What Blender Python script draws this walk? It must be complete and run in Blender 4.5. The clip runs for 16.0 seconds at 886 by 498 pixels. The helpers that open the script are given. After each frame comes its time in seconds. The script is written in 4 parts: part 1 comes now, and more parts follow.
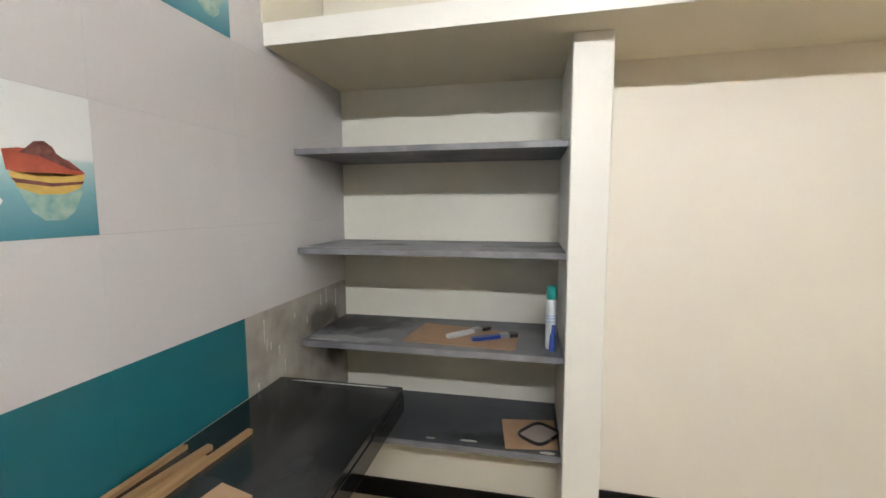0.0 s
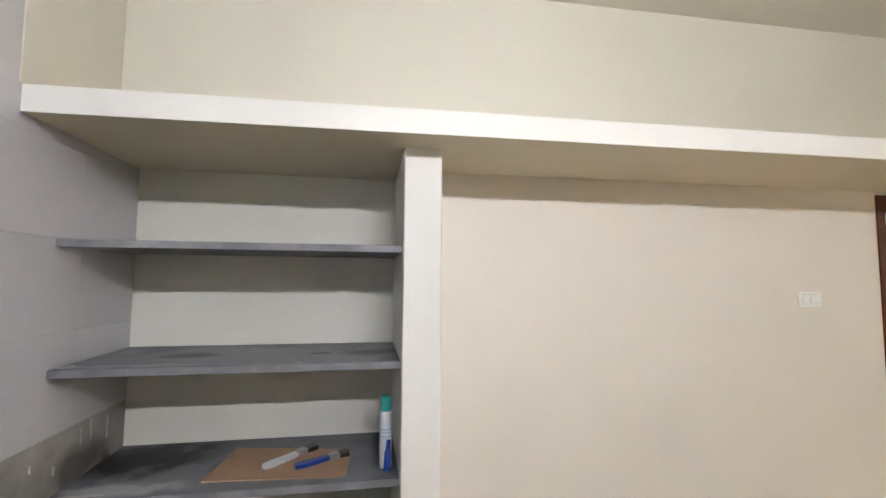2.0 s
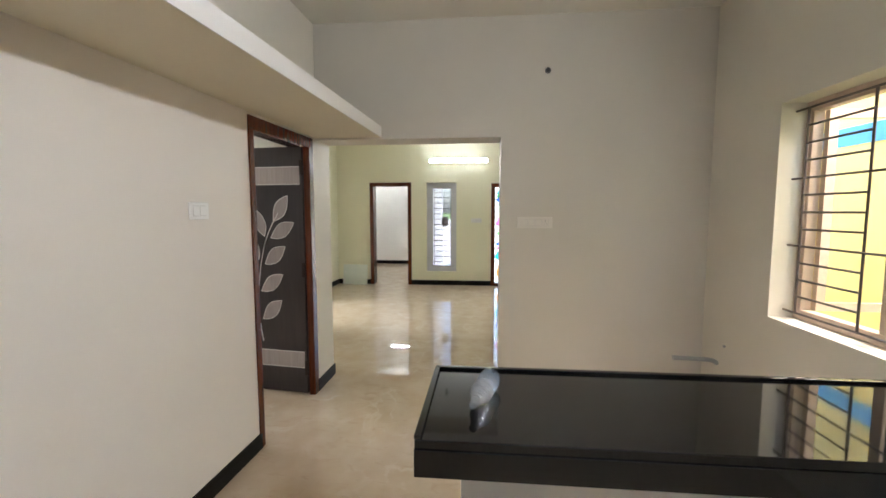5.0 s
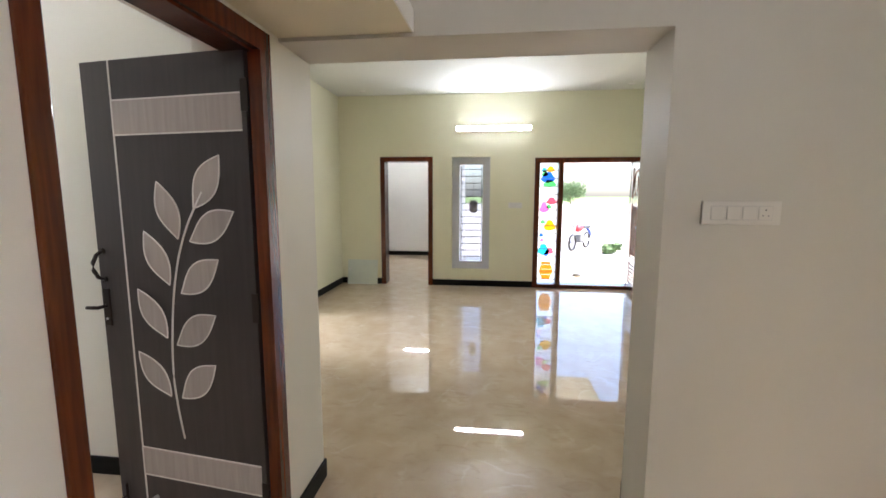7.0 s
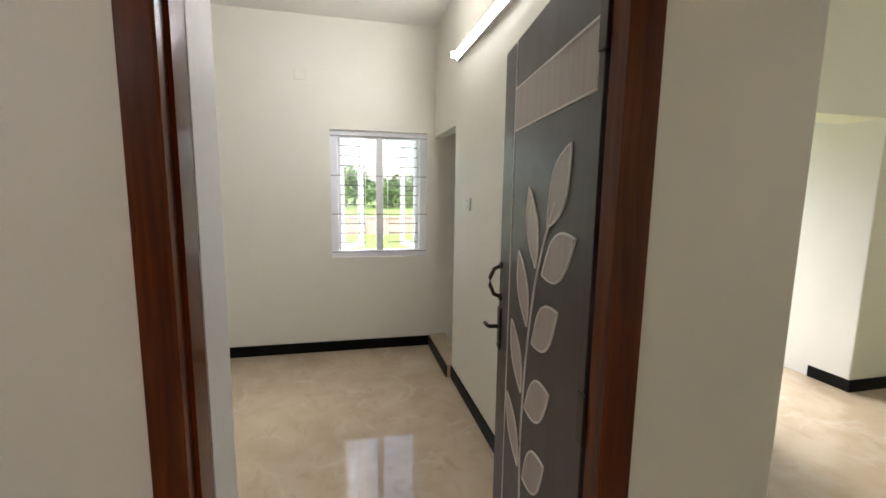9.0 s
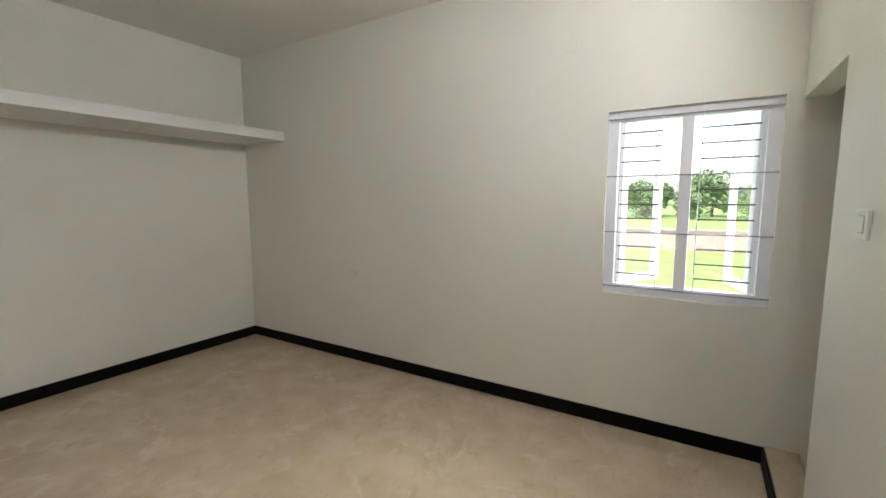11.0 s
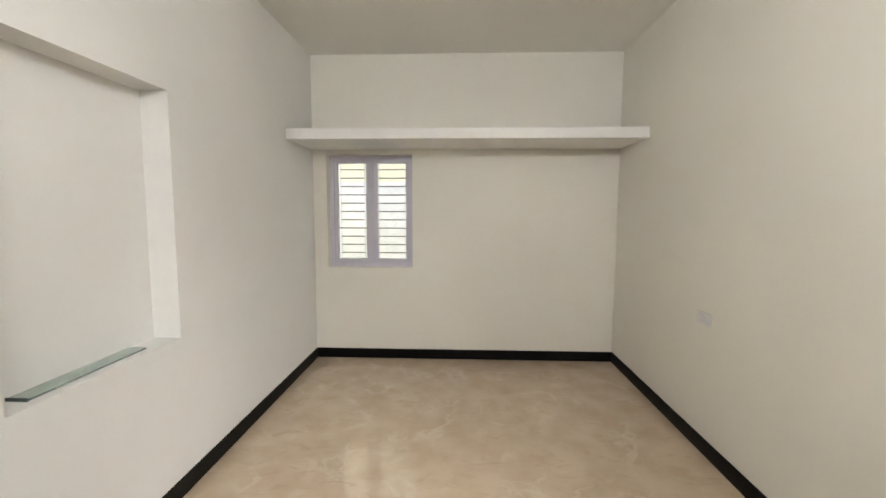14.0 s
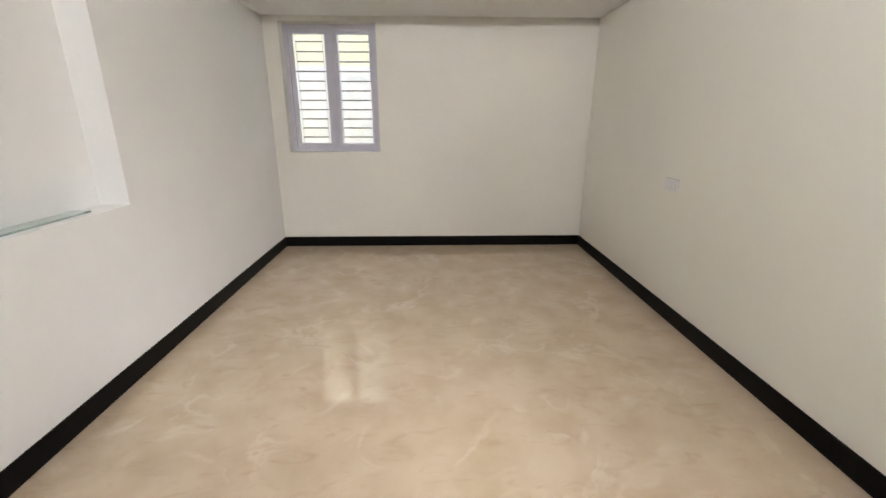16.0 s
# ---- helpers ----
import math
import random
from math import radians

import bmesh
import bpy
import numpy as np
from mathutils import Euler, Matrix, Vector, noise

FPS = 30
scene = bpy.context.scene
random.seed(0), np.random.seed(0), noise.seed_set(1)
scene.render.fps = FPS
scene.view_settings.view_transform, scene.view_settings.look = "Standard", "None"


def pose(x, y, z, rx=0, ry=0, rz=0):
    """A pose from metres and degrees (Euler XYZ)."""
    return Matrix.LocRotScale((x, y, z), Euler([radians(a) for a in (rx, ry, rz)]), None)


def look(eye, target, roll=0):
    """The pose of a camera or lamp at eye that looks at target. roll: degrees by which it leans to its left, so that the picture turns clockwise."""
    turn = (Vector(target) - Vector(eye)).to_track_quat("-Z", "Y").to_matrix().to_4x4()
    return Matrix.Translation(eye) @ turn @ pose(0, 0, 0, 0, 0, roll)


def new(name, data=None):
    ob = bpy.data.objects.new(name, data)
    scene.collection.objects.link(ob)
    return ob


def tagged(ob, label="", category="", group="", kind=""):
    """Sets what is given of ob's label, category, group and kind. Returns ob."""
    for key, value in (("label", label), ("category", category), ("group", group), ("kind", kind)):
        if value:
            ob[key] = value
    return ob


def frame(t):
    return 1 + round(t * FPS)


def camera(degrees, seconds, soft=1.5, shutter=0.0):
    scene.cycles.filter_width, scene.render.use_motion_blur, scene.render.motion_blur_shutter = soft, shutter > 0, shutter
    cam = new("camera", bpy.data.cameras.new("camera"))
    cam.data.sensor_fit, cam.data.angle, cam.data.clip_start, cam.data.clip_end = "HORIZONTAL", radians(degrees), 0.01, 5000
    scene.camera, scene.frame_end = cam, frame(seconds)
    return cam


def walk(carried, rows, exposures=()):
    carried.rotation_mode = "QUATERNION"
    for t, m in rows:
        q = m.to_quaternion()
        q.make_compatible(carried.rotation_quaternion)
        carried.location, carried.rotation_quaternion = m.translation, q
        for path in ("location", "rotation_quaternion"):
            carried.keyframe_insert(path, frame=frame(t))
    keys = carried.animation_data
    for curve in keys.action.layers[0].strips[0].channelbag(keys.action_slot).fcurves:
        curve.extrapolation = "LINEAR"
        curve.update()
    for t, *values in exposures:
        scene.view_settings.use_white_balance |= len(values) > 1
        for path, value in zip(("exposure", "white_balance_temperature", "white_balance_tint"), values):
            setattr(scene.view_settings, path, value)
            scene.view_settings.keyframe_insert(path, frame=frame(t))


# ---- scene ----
cam = camera(92.4, 16.0, soft=1.6)
# seconds, x, y, z, yaw, pitch, roll
ROWS = [
    (0.0, 1.066, 1.006, 1.505, 11.81, -5.84, 0.17),
    (0.5, 1.083, 1.058, 1.555, 5.73, -4.47, -0.06),
    (1.0, 1.065, 1.046, 1.627, 2.11, -0.83, -0.28),
    (1.5, 1.051, 1.049, 1.651, -2.28, 2.47, -0.34),
    (2.0, 1.072, 1.105, 1.635, -10.03, 3.99, -0.43),
    (2.5, 1.120, 1.133, 1.624, -22.01, 3.53, -0.51),
    (3.0, 1.191, 1.367, 1.591, -37.56, 2.83, 0.45),
    (3.5, 1.304, 1.435, 1.557, -52.21, 0.91, 0.43),
    (4.0, 1.332, 1.476, 1.547, -67.30, -1.31, 0.32),
    (4.5, 1.318, 1.529, 1.542, -78.99, -3.21, 0.04),
    (4.7, 1.321, 1.546, 1.539, -82.99, -3.87, 0.03),
    (6.8, 2.978, 2.095, 1.526, -87.09, -7.04, -0.01),
    (7.0, 3.151, 2.123, 1.511, -83.45, -7.22, -0.10),
    (7.5, 3.539, 2.184, 1.514, -67.87, -7.81, -0.06),
    (8.0, 3.859, 2.171, 1.542, -47.82, -8.36, -0.35),
    (8.5, 4.070, 2.218, 1.547, -27.18, -8.23, -0.01),
    (8.7, 4.128, 2.225, 1.549, -20.74, -7.84, -0.28),
    (10.8, 4.680, 3.300, 1.540, 24.75, -6.95, -0.20),
    (11.0, 4.655, 3.410, 1.542, 31.31, -6.73, 0.22),
    (11.5, 4.610, 3.647, 1.532, 50.09, -5.64, 0.00),
    (12.0, 4.579, 3.808, 1.540, 70.91, -4.98, -0.12),
    (12.5, 4.584, 3.926, 1.554, 85.97, -4.67, -0.19),
    (13.0, 4.549, 4.128, 1.525, 92.68, -4.44, -0.04),
    (13.5, 4.533, 4.424, 1.534, 93.42, -4.71, -0.05),
    (14.0, 4.596, 4.804, 1.540, 92.28, -5.30, -0.16),
    (14.5, 4.655, 4.878, 1.553, 90.60, -6.72, -0.13),
    (15.0, 4.630, 4.854, 1.487, 89.78, -9.28, -0.07),
    (15.5, 4.593, 4.817, 1.356, 88.61, -13.28, -0.26),
    (16.0, 4.564, 4.808, 1.268, 88.29, -17.15, -0.12),
]
# seconds, stops, kelvin, tint
EXPOSURES = [
    (0.0, 3.45, 6800, 9), (0.5, 3.45, 6700, 9), (1.0, 3.38, 6550, 10), (2.0, 3.3, 6500, 13), (2.5, 3.35, 6550, 14), (3.0, 3.15, 6600, 14), (3.5, 3.02, 6600, 14), (4.5, 3.05, 6300, 12),
    (7.0, 2.93, 6250, 15), (7.5, 2.88, 6250, 17), (8.0, 2.65, 6600, 15), (8.5, 2.45, 6800, 13), (10.8, 2.24, 6650, 12), (11.0, 2.28, 6650, 12), (11.5, 2.35, 7100, 14),
    (12.0, 2.77, 6950, 14), (12.5, 2.85, 6800, 13), (14.5, 2.94, 6800, 14), (16.0, 2.95, 6600, 15)]
walk(cam, [(t, pose(x, y, z, 90 + p, r, a)) for t, x, y, z, a, p, r in ROWS], EXPOSURES)

# ---- world, sun and lamps ----
world = bpy.data.worlds.new("world")
scene.world = world
world.use_nodes = True
wn = world.node_tree
wn.nodes.clear()
sky = wn.nodes.new("ShaderNodeTexSky")
sky.sky_type = "NISHITA"
sky.sun_disc = False
sky.sun_elevation = radians(55)
sky.sun_rotation = radians(200)
sky.air_density, sky.dust_density = 1.0, 3.0
bg = wn.nodes.new("ShaderNodeBackground")
bg.inputs["Strength"].default_value = 0.15
wout = wn.nodes.new("ShaderNodeOutputWorld")
wn.links.new(sky.outputs[0], bg.inputs[0])
wn.links.new(bg.outputs[0], wout.inputs[0])
sun = new("sun", bpy.data.lights.new("sun", "SUN"))
sun.data.energy, sun.data.angle, sun.data.color = 1.4, radians(12), (1.0, 0.95, 0.86)
sun.matrix_world = look((30 * math.sin(radians(200)), 30 * math.cos(radians(200)), 43), (0, 0, 0))


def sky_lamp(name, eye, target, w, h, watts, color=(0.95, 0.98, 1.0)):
    """An added area lamp that stands in for the open sky above a window or door, outside the wall."""
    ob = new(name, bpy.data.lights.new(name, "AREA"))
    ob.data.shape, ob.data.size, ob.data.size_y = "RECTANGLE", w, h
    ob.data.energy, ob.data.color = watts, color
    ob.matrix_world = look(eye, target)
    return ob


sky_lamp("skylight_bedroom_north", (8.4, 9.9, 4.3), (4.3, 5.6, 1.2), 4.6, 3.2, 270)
# Added yellowish lamp, in place of light thrown back by the yellow house.
sky_lamp("warm_bounce_kitchen", (3.54, -1.25, 2.95), (3.3, 0.8, 0.9), 1.4, 0.9, 9, (1.0, 0.84, 0.55))
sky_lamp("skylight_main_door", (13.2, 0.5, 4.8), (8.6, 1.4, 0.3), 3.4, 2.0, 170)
# Added fill through the passage's unseen end, to brighten the hall opening's jamb.
sky_lamp("sky_fill_passage", (7.2, 8.6, 3.2), (7.7, 5.0, 0.8), 2.0, 1.4, 60)


# ---- materials ----
def mat(name, color, rough=0.6, metal=0.0, var=0.06, scale=6.0, bump=0.0, bscale=60.0, color2=None, coat=0.0, spec=0.5,
        obrandom=0.0, detail=6.0):
    m = bpy.data.materials.new(name)
    m.use_nodes = True
    nt = m.node_tree
    b = nt.nodes["Principled BSDF"]
    b.inputs["Roughness"].default_value = rough
    b.inputs["Metallic"].default_value = metal
    b.inputs["Specular IOR Level"].default_value = spec
    b.inputs["Coat Weight"].default_value = coat
    tc = nt.nodes.new("ShaderNodeTexCoord")
    no = nt.nodes.new("ShaderNodeTexNoise")
    no.inputs["Scale"].default_value, no.inputs["Detail"].default_value = scale, detail
    nt.links.new(tc.outputs["Object"], no.inputs["Vector"])
    ramp = nt.nodes.new("ShaderNodeMix")
    ramp.data_type = "RGBA"
    c2 = color2 or tuple(c * (1 - 2 * var) for c in color)
    ramp.inputs[6].default_value = (*color, 1)
    ramp.inputs[7].default_value = (*c2, 1)
    mr = nt.nodes.new("ShaderNodeMapRange")
    mr.inputs[1].default_value, mr.inputs[2].default_value = 0.35, 0.75
    nt.links.new(no.outputs["Fac"], mr.inputs[0])
    nt.links.new(mr.outputs[0], ramp.inputs[0])
    last = ramp.outputs[2]
    if obrandom:
        oi = nt.nodes.new("ShaderNodeObjectInfo")
        hs = nt.nodes.new("ShaderNodeHueSaturation")
        r2 = nt.nodes.new("ShaderNodeMapRange")
        r2.inputs[3].default_value, r2.inputs[4].default_value = 1 - obrandom, 1 + obrandom
        nt.links.new(oi.outputs["Random"], r2.inputs[0])
        nt.links.new(r2.outputs[0], hs.inputs["Value"])
        nt.links.new(last, hs.inputs["Color"])
        last = hs.outputs[0]
    nt.links.new(last, b.inputs["Base Color"])
    # gloss varies a little over the surface
    n3 = nt.nodes.new("ShaderNodeTexNoise")
    n3.inputs["Scale"].default_value = scale * 2.3
    nt.links.new(tc.outputs["Object"], n3.inputs["Vector"])
    r3 = nt.nodes.new("ShaderNodeMapRange")
    r3.inputs[3].default_value, r3.inputs[4].default_value = rough * 0.85, min(1, rough * 1.15)
    nt.links.new(n3.outputs["Fac"], r3.inputs[0])
    nt.links.new(r3.outputs[0], b.inputs["Roughness"])
    if bump:
        n2 = nt.nodes.new("ShaderNodeTexNoise")
        n2.inputs["Scale"].default_value, n2.inputs["Detail"].default_value = bscale, 4
        nt.links.new(tc.outputs["Object"], n2.inputs["Vector"])
        bp = nt.nodes.new("ShaderNodeBump")
        bp.inputs["Strength"].default_value, bp.inputs["Distance"].default_value = bump, 0.004
        nt.links.new(n2.outputs["Fac"], bp.inputs["Height"])
        nt.links.new(bp.outputs[0], b.inputs["Normal"])
    return m


def glow(name, color, strength):
    m = bpy.data.materials.new(name)
    m.use_nodes = True
    b = m.node_tree.nodes["Principled BSDF"]
    b.inputs["Base Color"].default_value = (*color, 1)
    b.inputs["Emission Color"].default_value = (*color, 1)
    b.inputs["Emission Strength"].default_value = strength
    return m


def glass(name, color=(1, 1, 1), rough=0.0, ior=1.45):
    m = bpy.data.materials.new(name)
    m.use_nodes = True
    b = m.node_tree.nodes["Principled BSDF"]
    b.inputs["Base Color"].default_value = (*color, 1)
    b.inputs["Roughness"].default_value = rough
    b.inputs["Transmission Weight"].default_value = 1
    b.inputs["IOR"].default_value = ior
    return m


def marble(name, base, vein, dark):
    """Polished vitrified floor tile: cream ground, cloudy patches and pale thin veins."""
    m = mat(name, base, rough=0.012, var=0.05, scale=4.5, color2=dark, spec=0.85)
    nt = m.node_tree
    b = nt.nodes["Principled BSDF"]
    src = b.inputs["Base Color"].links[0].from_socket
    tc = nt.nodes.new("ShaderNodeTexCoord")
    warp = nt.nodes.new("ShaderNodeTexNoise")
    warp.inputs["Scale"].default_value, warp.inputs["Detail"].default_value = 2.4, 8
    warp.inputs["Distortion"].default_value = 0.8
    nt.links.new(tc.outputs["Object"], warp.inputs["Vector"])
    s = nt.nodes.new("ShaderNodeMath")
    s.operation = "SUBTRACT"
    s.inputs[1].default_value = 0.5
    nt.links.new(warp.outputs["Fac"], s.inputs[0])
    a = nt.nodes.new("ShaderNodeMath")
    a.operation = "ABSOLUTE"
    nt.links.new(s.outputs[0], a.inputs[0])
    r = nt.nodes.new("ShaderNodeMapRange")
    r.inputs[1].default_value, r.inputs[2].default_value = 0.0, 0.04
    r.inputs[3].default_value, r.inputs[4].default_value = 0.36, 0.0
    nt.links.new(a.outputs[0], r.inputs[0])
    # veins break up
    brk = nt.nodes.new("ShaderNodeTexNoise")
    brk.inputs["Scale"].default_value = 3.1
    nt.links.new(tc.outputs["Object"], brk.inputs["Vector"])
    rb = nt.nodes.new("ShaderNodeMapRange")
    rb.inputs[1].default_value, rb.inputs[2].default_value = 0.46, 0.62
    nt.links.new(brk.outputs["Fac"], rb.inputs[0])
    mul = nt.nodes.new("ShaderNodeMath")
    mul.operation = "MULTIPLY"
    nt.links.new(r.outputs[0], mul.inputs[0])
    nt.links.new(rb.outputs[0], mul.inputs[1])
    mx = nt.nodes.new("ShaderNodeMix")
    mx.data_type = "RGBA"
    mx.inputs[7].default_value = (*vein, 1)
    nt.links.new(mul.outputs[0], mx.inputs[0])
    nt.links.new(src, mx.inputs[6])
    # small brownish flecks drawn out along one way
    mp = nt.nodes.new("ShaderNodeMapping")
    mp.inputs["Rotation"].default_value = (0, 0, 0.6)
    mp.inputs["Scale"].default_value = (13, 6, 10)
    nt.links.new(tc.outputs["Object"], mp.inputs["Vector"])
    fl = nt.nodes.new("ShaderNodeTexNoise")
    fl.inputs["Scale"].default_value, fl.inputs["Detail"].default_value = 1.0, 6
    fl.inputs["Distortion"].default_value = 1.2
    nt.links.new(mp.outputs[0], fl.inputs["Vector"])
    rf = nt.nodes.new("ShaderNodeMapRange")
    rf.inputs[1].default_value, rf.inputs[2].default_value = 0.56, 0.74
    rf.inputs[3].default_value, rf.inputs[4].default_value = 0.0, 0.5
    nt.links.new(fl.outputs["Fac"], rf.inputs[0])
    m2 = nt.nodes.new("ShaderNodeMix")
    m2.data_type = "RGBA"
    m2.inputs[7].default_value = (*[c * k for c, k in zip(dark, (0.86, 0.8, 0.8))], 1)
    nt.links.new(rf.outputs[0], m2.inputs[0])
    nt.links.new(mx.outputs[2], m2.inputs[6])
    nt.links.new(m2.outputs[2], b.inputs["Base Color"])
    return m


def wood(name, c1, c2, rough=0.35, axis=2, coat=0.2):
    m = mat(name, c1, rough=rough, coat=coat)
    nt = m.node_tree
    b = nt.nodes["Principled BSDF"]
    tc = nt.nodes.new("ShaderNodeTexCoord")
    mp = nt.nodes.new("ShaderNodeMapping")
    sc = [14, 14, 14]
    sc[axis] = 0.9
    mp.inputs["Scale"].default_value = sc
    nt.links.new(tc.outputs["Object"], mp.inputs["Vector"])
    n = nt.nodes.new("ShaderNodeTexNoise")
    n.inputs["Scale"].default_value, n.inputs["Detail"].default_value, n.inputs["Distortion"].default_value = 3, 8, 0.6
    nt.links.new(mp.outputs[0], n.inputs["Vector"])
    r = nt.nodes.new("ShaderNodeMapRange")
    r.inputs[1].default_value, r.inputs[2].default_value = 0.3, 0.7
    nt.links.new(n.outputs["Fac"], r.inputs[0])
    mx = nt.nodes.new("ShaderNodeMix")
    mx.data_type = "RGBA"
    mx.inputs[6].default_value, mx.inputs[7].default_value = (*c1, 1), (*c2, 1)
    nt.links.new(r.outputs[0], mx.inputs[0])
    nt.links.new(mx.outputs[2], b.inputs["Base Color"])
    return m


M_CREAM = mat("kitchen_cream_paint", (0.70, 0.665, 0.58), 0.55, var=0.02, scale=1.5, bump=0.06, bscale=90)
# Loft cream yellowed to carry the warm light bounced up from the floor.
M_LOFT = mat("loft_bounce_tinted_paint", (0.71, 0.645, 0.49), 0.6, var=0.03, scale=1.5, bump=0.06, bscale=90)
M_PINK = mat("kitchen_pinkish_cream_paint", (0.78, 0.73, 0.665), 0.5, var=0.025, scale=1.2, bump=0.06, bscale=90)
# The kitchen cream about 15 percent darker, for the whole east wall.
M_EAST = mat("kitchen_darkened_cream_paint", (0.60, 0.565, 0.50), 0.55, var=0.03, scale=1.3, bump=0.06, bscale=90)
M_WHITE = mat("white_paint", (0.79, 0.775, 0.745), 0.55, var=0.025, scale=1.5, bump=0.06, bscale=90)
M_BED = mat("bedroom_cream_paint", (0.795, 0.77, 0.69), 0.55, var=0.03, scale=0.9, bump=0.06, bscale=90)
M_HALL = mat("hall_pale_yellow_paint", (0.80, 0.785, 0.60), 0.5, var=0.02, scale=1.2, bump=0.05, bscale=90)
M_RECESS = mat("recess_white_paint", (0.76, 0.745, 0.68), 0.6, var=0.03, scale=2.5, bump=0.06, bscale=90)
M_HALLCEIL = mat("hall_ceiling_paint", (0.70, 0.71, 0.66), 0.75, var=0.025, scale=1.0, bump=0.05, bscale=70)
M_CEIL = mat("ceiling_paint", (0.80, 0.78, 0.72), 0.7, var=0.02, scale=1.0, bump=0.05, bscale=70)
M_FLOOR = marble("polished_beige_tile", (0.565, 0.45, 0.325), (0.70, 0.61, 0.49), (0.485, 0.37, 0.25))
M_GRANITE = mat("black_granite", (0.010, 0.010, 0.011), 0.05, var=0.3, scale=120, spec=0.5)
M_SKIRT = mat("black_skirting_tile", (0.004, 0.0035, 0.003), 0.45, var=0.2, scale=40, spec=0.12)
M_DUSTY = mat("dusty_black_granite", (0.011, 0.012, 0.013), 0.11, var=0.3, scale=4, color2=(0.045, 0.047, 0.05), detail=9)
M_SHELF = mat("dusty_grey_stone", (0.15, 0.157, 0.172), 0.42, var=0.3, scale=3.5, color2=(0.036, 0.039, 0.046), bump=0.1, bscale=30, detail=9, spec=0.25)
M_TILE = mat("white_glazed_tile", (0.56, 0.545, 0.565), 0.16, var=0.015, scale=2, obrandom=0.02)
M_TEAL = mat("teal_glazed_tile", (0.015, 0.15, 0.185), 0.16, var=0.06, scale=3, obrandom=0.03)
M_CEMENT = mat("smeared_grey_cement", (0.37, 0.345, 0.31), 0.85, var=0.2, scale=7, color2=(0.22, 0.205, 0.183), bump=0.5, bscale=25, detail=10)
M_FRAME = wood("polished_red_brown_wood", (0.135, 0.027, 0.006), (0.055, 0.010, 0.003), rough=0.22, coat=0.1)
M_FRAME.node_tree.nodes["Principled BSDF"].inputs["Specular IOR Level"].default_value = 0.3
M_DOOR = wood("dark_wenge_laminate", (0.042, 0.031, 0.030), (0.028, 0.020, 0.020), rough=0.38, coat=0.0)
M_INLAY = wood("pale_grey_laminate", (0.42, 0.36, 0.33), (0.34, 0.29, 0.27), rough=0.4, coat=0.0)
M_GROOVE = mat("pale_routed_line", (0.72, 0.68, 0.64), 0.4)
M_IRON = mat("dark_bronze_metal", (0.035, 0.025, 0.02), 0.35, metal=0.7)
M_STEEL = mat("grey_steel", (0.45, 0.45, 0.46), 0.3, metal=0.9)
M_UPVC = mat("white_window_upvc", (0.86, 0.86, 0.90), 0.3, var=0.02)
M_ALU = mat("grey_window_frame", (0.60, 0.61, 0.66), 0.35, var=0.03)
M_LIGHTALU = mat("pale_grey_window_frame", (0.56, 0.54, 0.61), 0.35, var=0.03)
M_GREYBAR = mat("pale_grey_painted_bar", (0.36, 0.33, 0.36), 0.4)
M_GRILLE = mat("brown_painted_grille", (0.10, 0.075, 0.07), 0.45)
M_PLASTIC = mat("white_switch_plastic", (0.84, 0.83, 0.81), 0.25, var=0.01)
M_BRIGHTPL = mat("bright_white_switch_plastic", (0.92, 0.91, 0.89), 0.2, var=0.01)
M_BEIGEPL = mat("beige_switch_plastic", (0.68, 0.645, 0.59), 0.3, var=0.01)
M_SOFTGAP = mat("pale_grey_gap", (0.55, 0.53, 0.50), 0.5)
M_DARKPL = mat("grey_gap", (0.12, 0.12, 0.12), 0.5)
M_PVC = mat("grey_pvc_pipe", (0.34, 0.35, 0.36), 0.35)
M_TUBE = glow("tube_light", (0.935, 0.965, 1.0), 25.0)
M_TUBE_HALL = glow("hall_batten_light", (0.92, 0.955, 1.0), 25)
M_TUBE_BED = glow("bedroom_batten_light", (0.92, 0.955, 1.0), 27)
M_PANE = glass("window_glass", (0.97, 0.99, 0.98), 0.0, 1.45)
M_PANE_GREY = glass("grey_tinted_glass", (0.36, 0.385, 0.43), 0.0, 1.45)
M_GLASS = glass("green_edge_glass", (0.80, 0.93, 0.87), 0.05, 1.5)
M_BOTTLE = glass("clear_pet_bottle", (0.93, 0.95, 0.99), 0.15, 1.3)
M_BOTTLE.node_tree.nodes["Principled BSDF"].inputs["Transmission Weight"].default_value = 0.88


# ---- building helpers ----
def add_box(bm, x0, x1, y0, y1, z0, z1, bevel=0.0):
    r = bmesh.ops.create_cube(bm, size=1)
    bmesh.ops.transform(bm, matrix=Matrix.Translation(((x0 + x1) / 2, (y0 + y1) / 2, (z0 + z1) / 2)) @ Matrix.Diagonal((x1 - x0, y1 - y0, z1 - z0, 1)), verts=r["verts"])
    if bevel:
        eds = list({e for v in r["verts"] for e in v.link_edges})
        bmesh.ops.bevel(bm, geom=eds, offset=bevel, segments=2, affect="EDGES", profile=0.5)
    return bm


def boxes(*bs, bevel=0.0):
    bm = bmesh.new()
    for b in bs:
        add_box(bm, *b, bevel=bevel)
    return bm


def cyl(bm, a, b, r, seg=14, r2=None):
    a, b = Vector(a), Vector(b)
    d = b - a
    m = Matrix.Translation((a + b) / 2) @ d.to_track_quat("Z", "Y").to_matrix().to_4x4()
    bmesh.ops.create_cone(bm, cap_ends=True, segments=seg, radius1=r, radius2=r if r2 is None else r2, depth=d.length, matrix=m)
    return bm


def cyls(*cs, seg=12):
    bm = bmesh.new()
    for a, b, r in cs:
        cyl(bm, a, b, r, seg)
    return bm


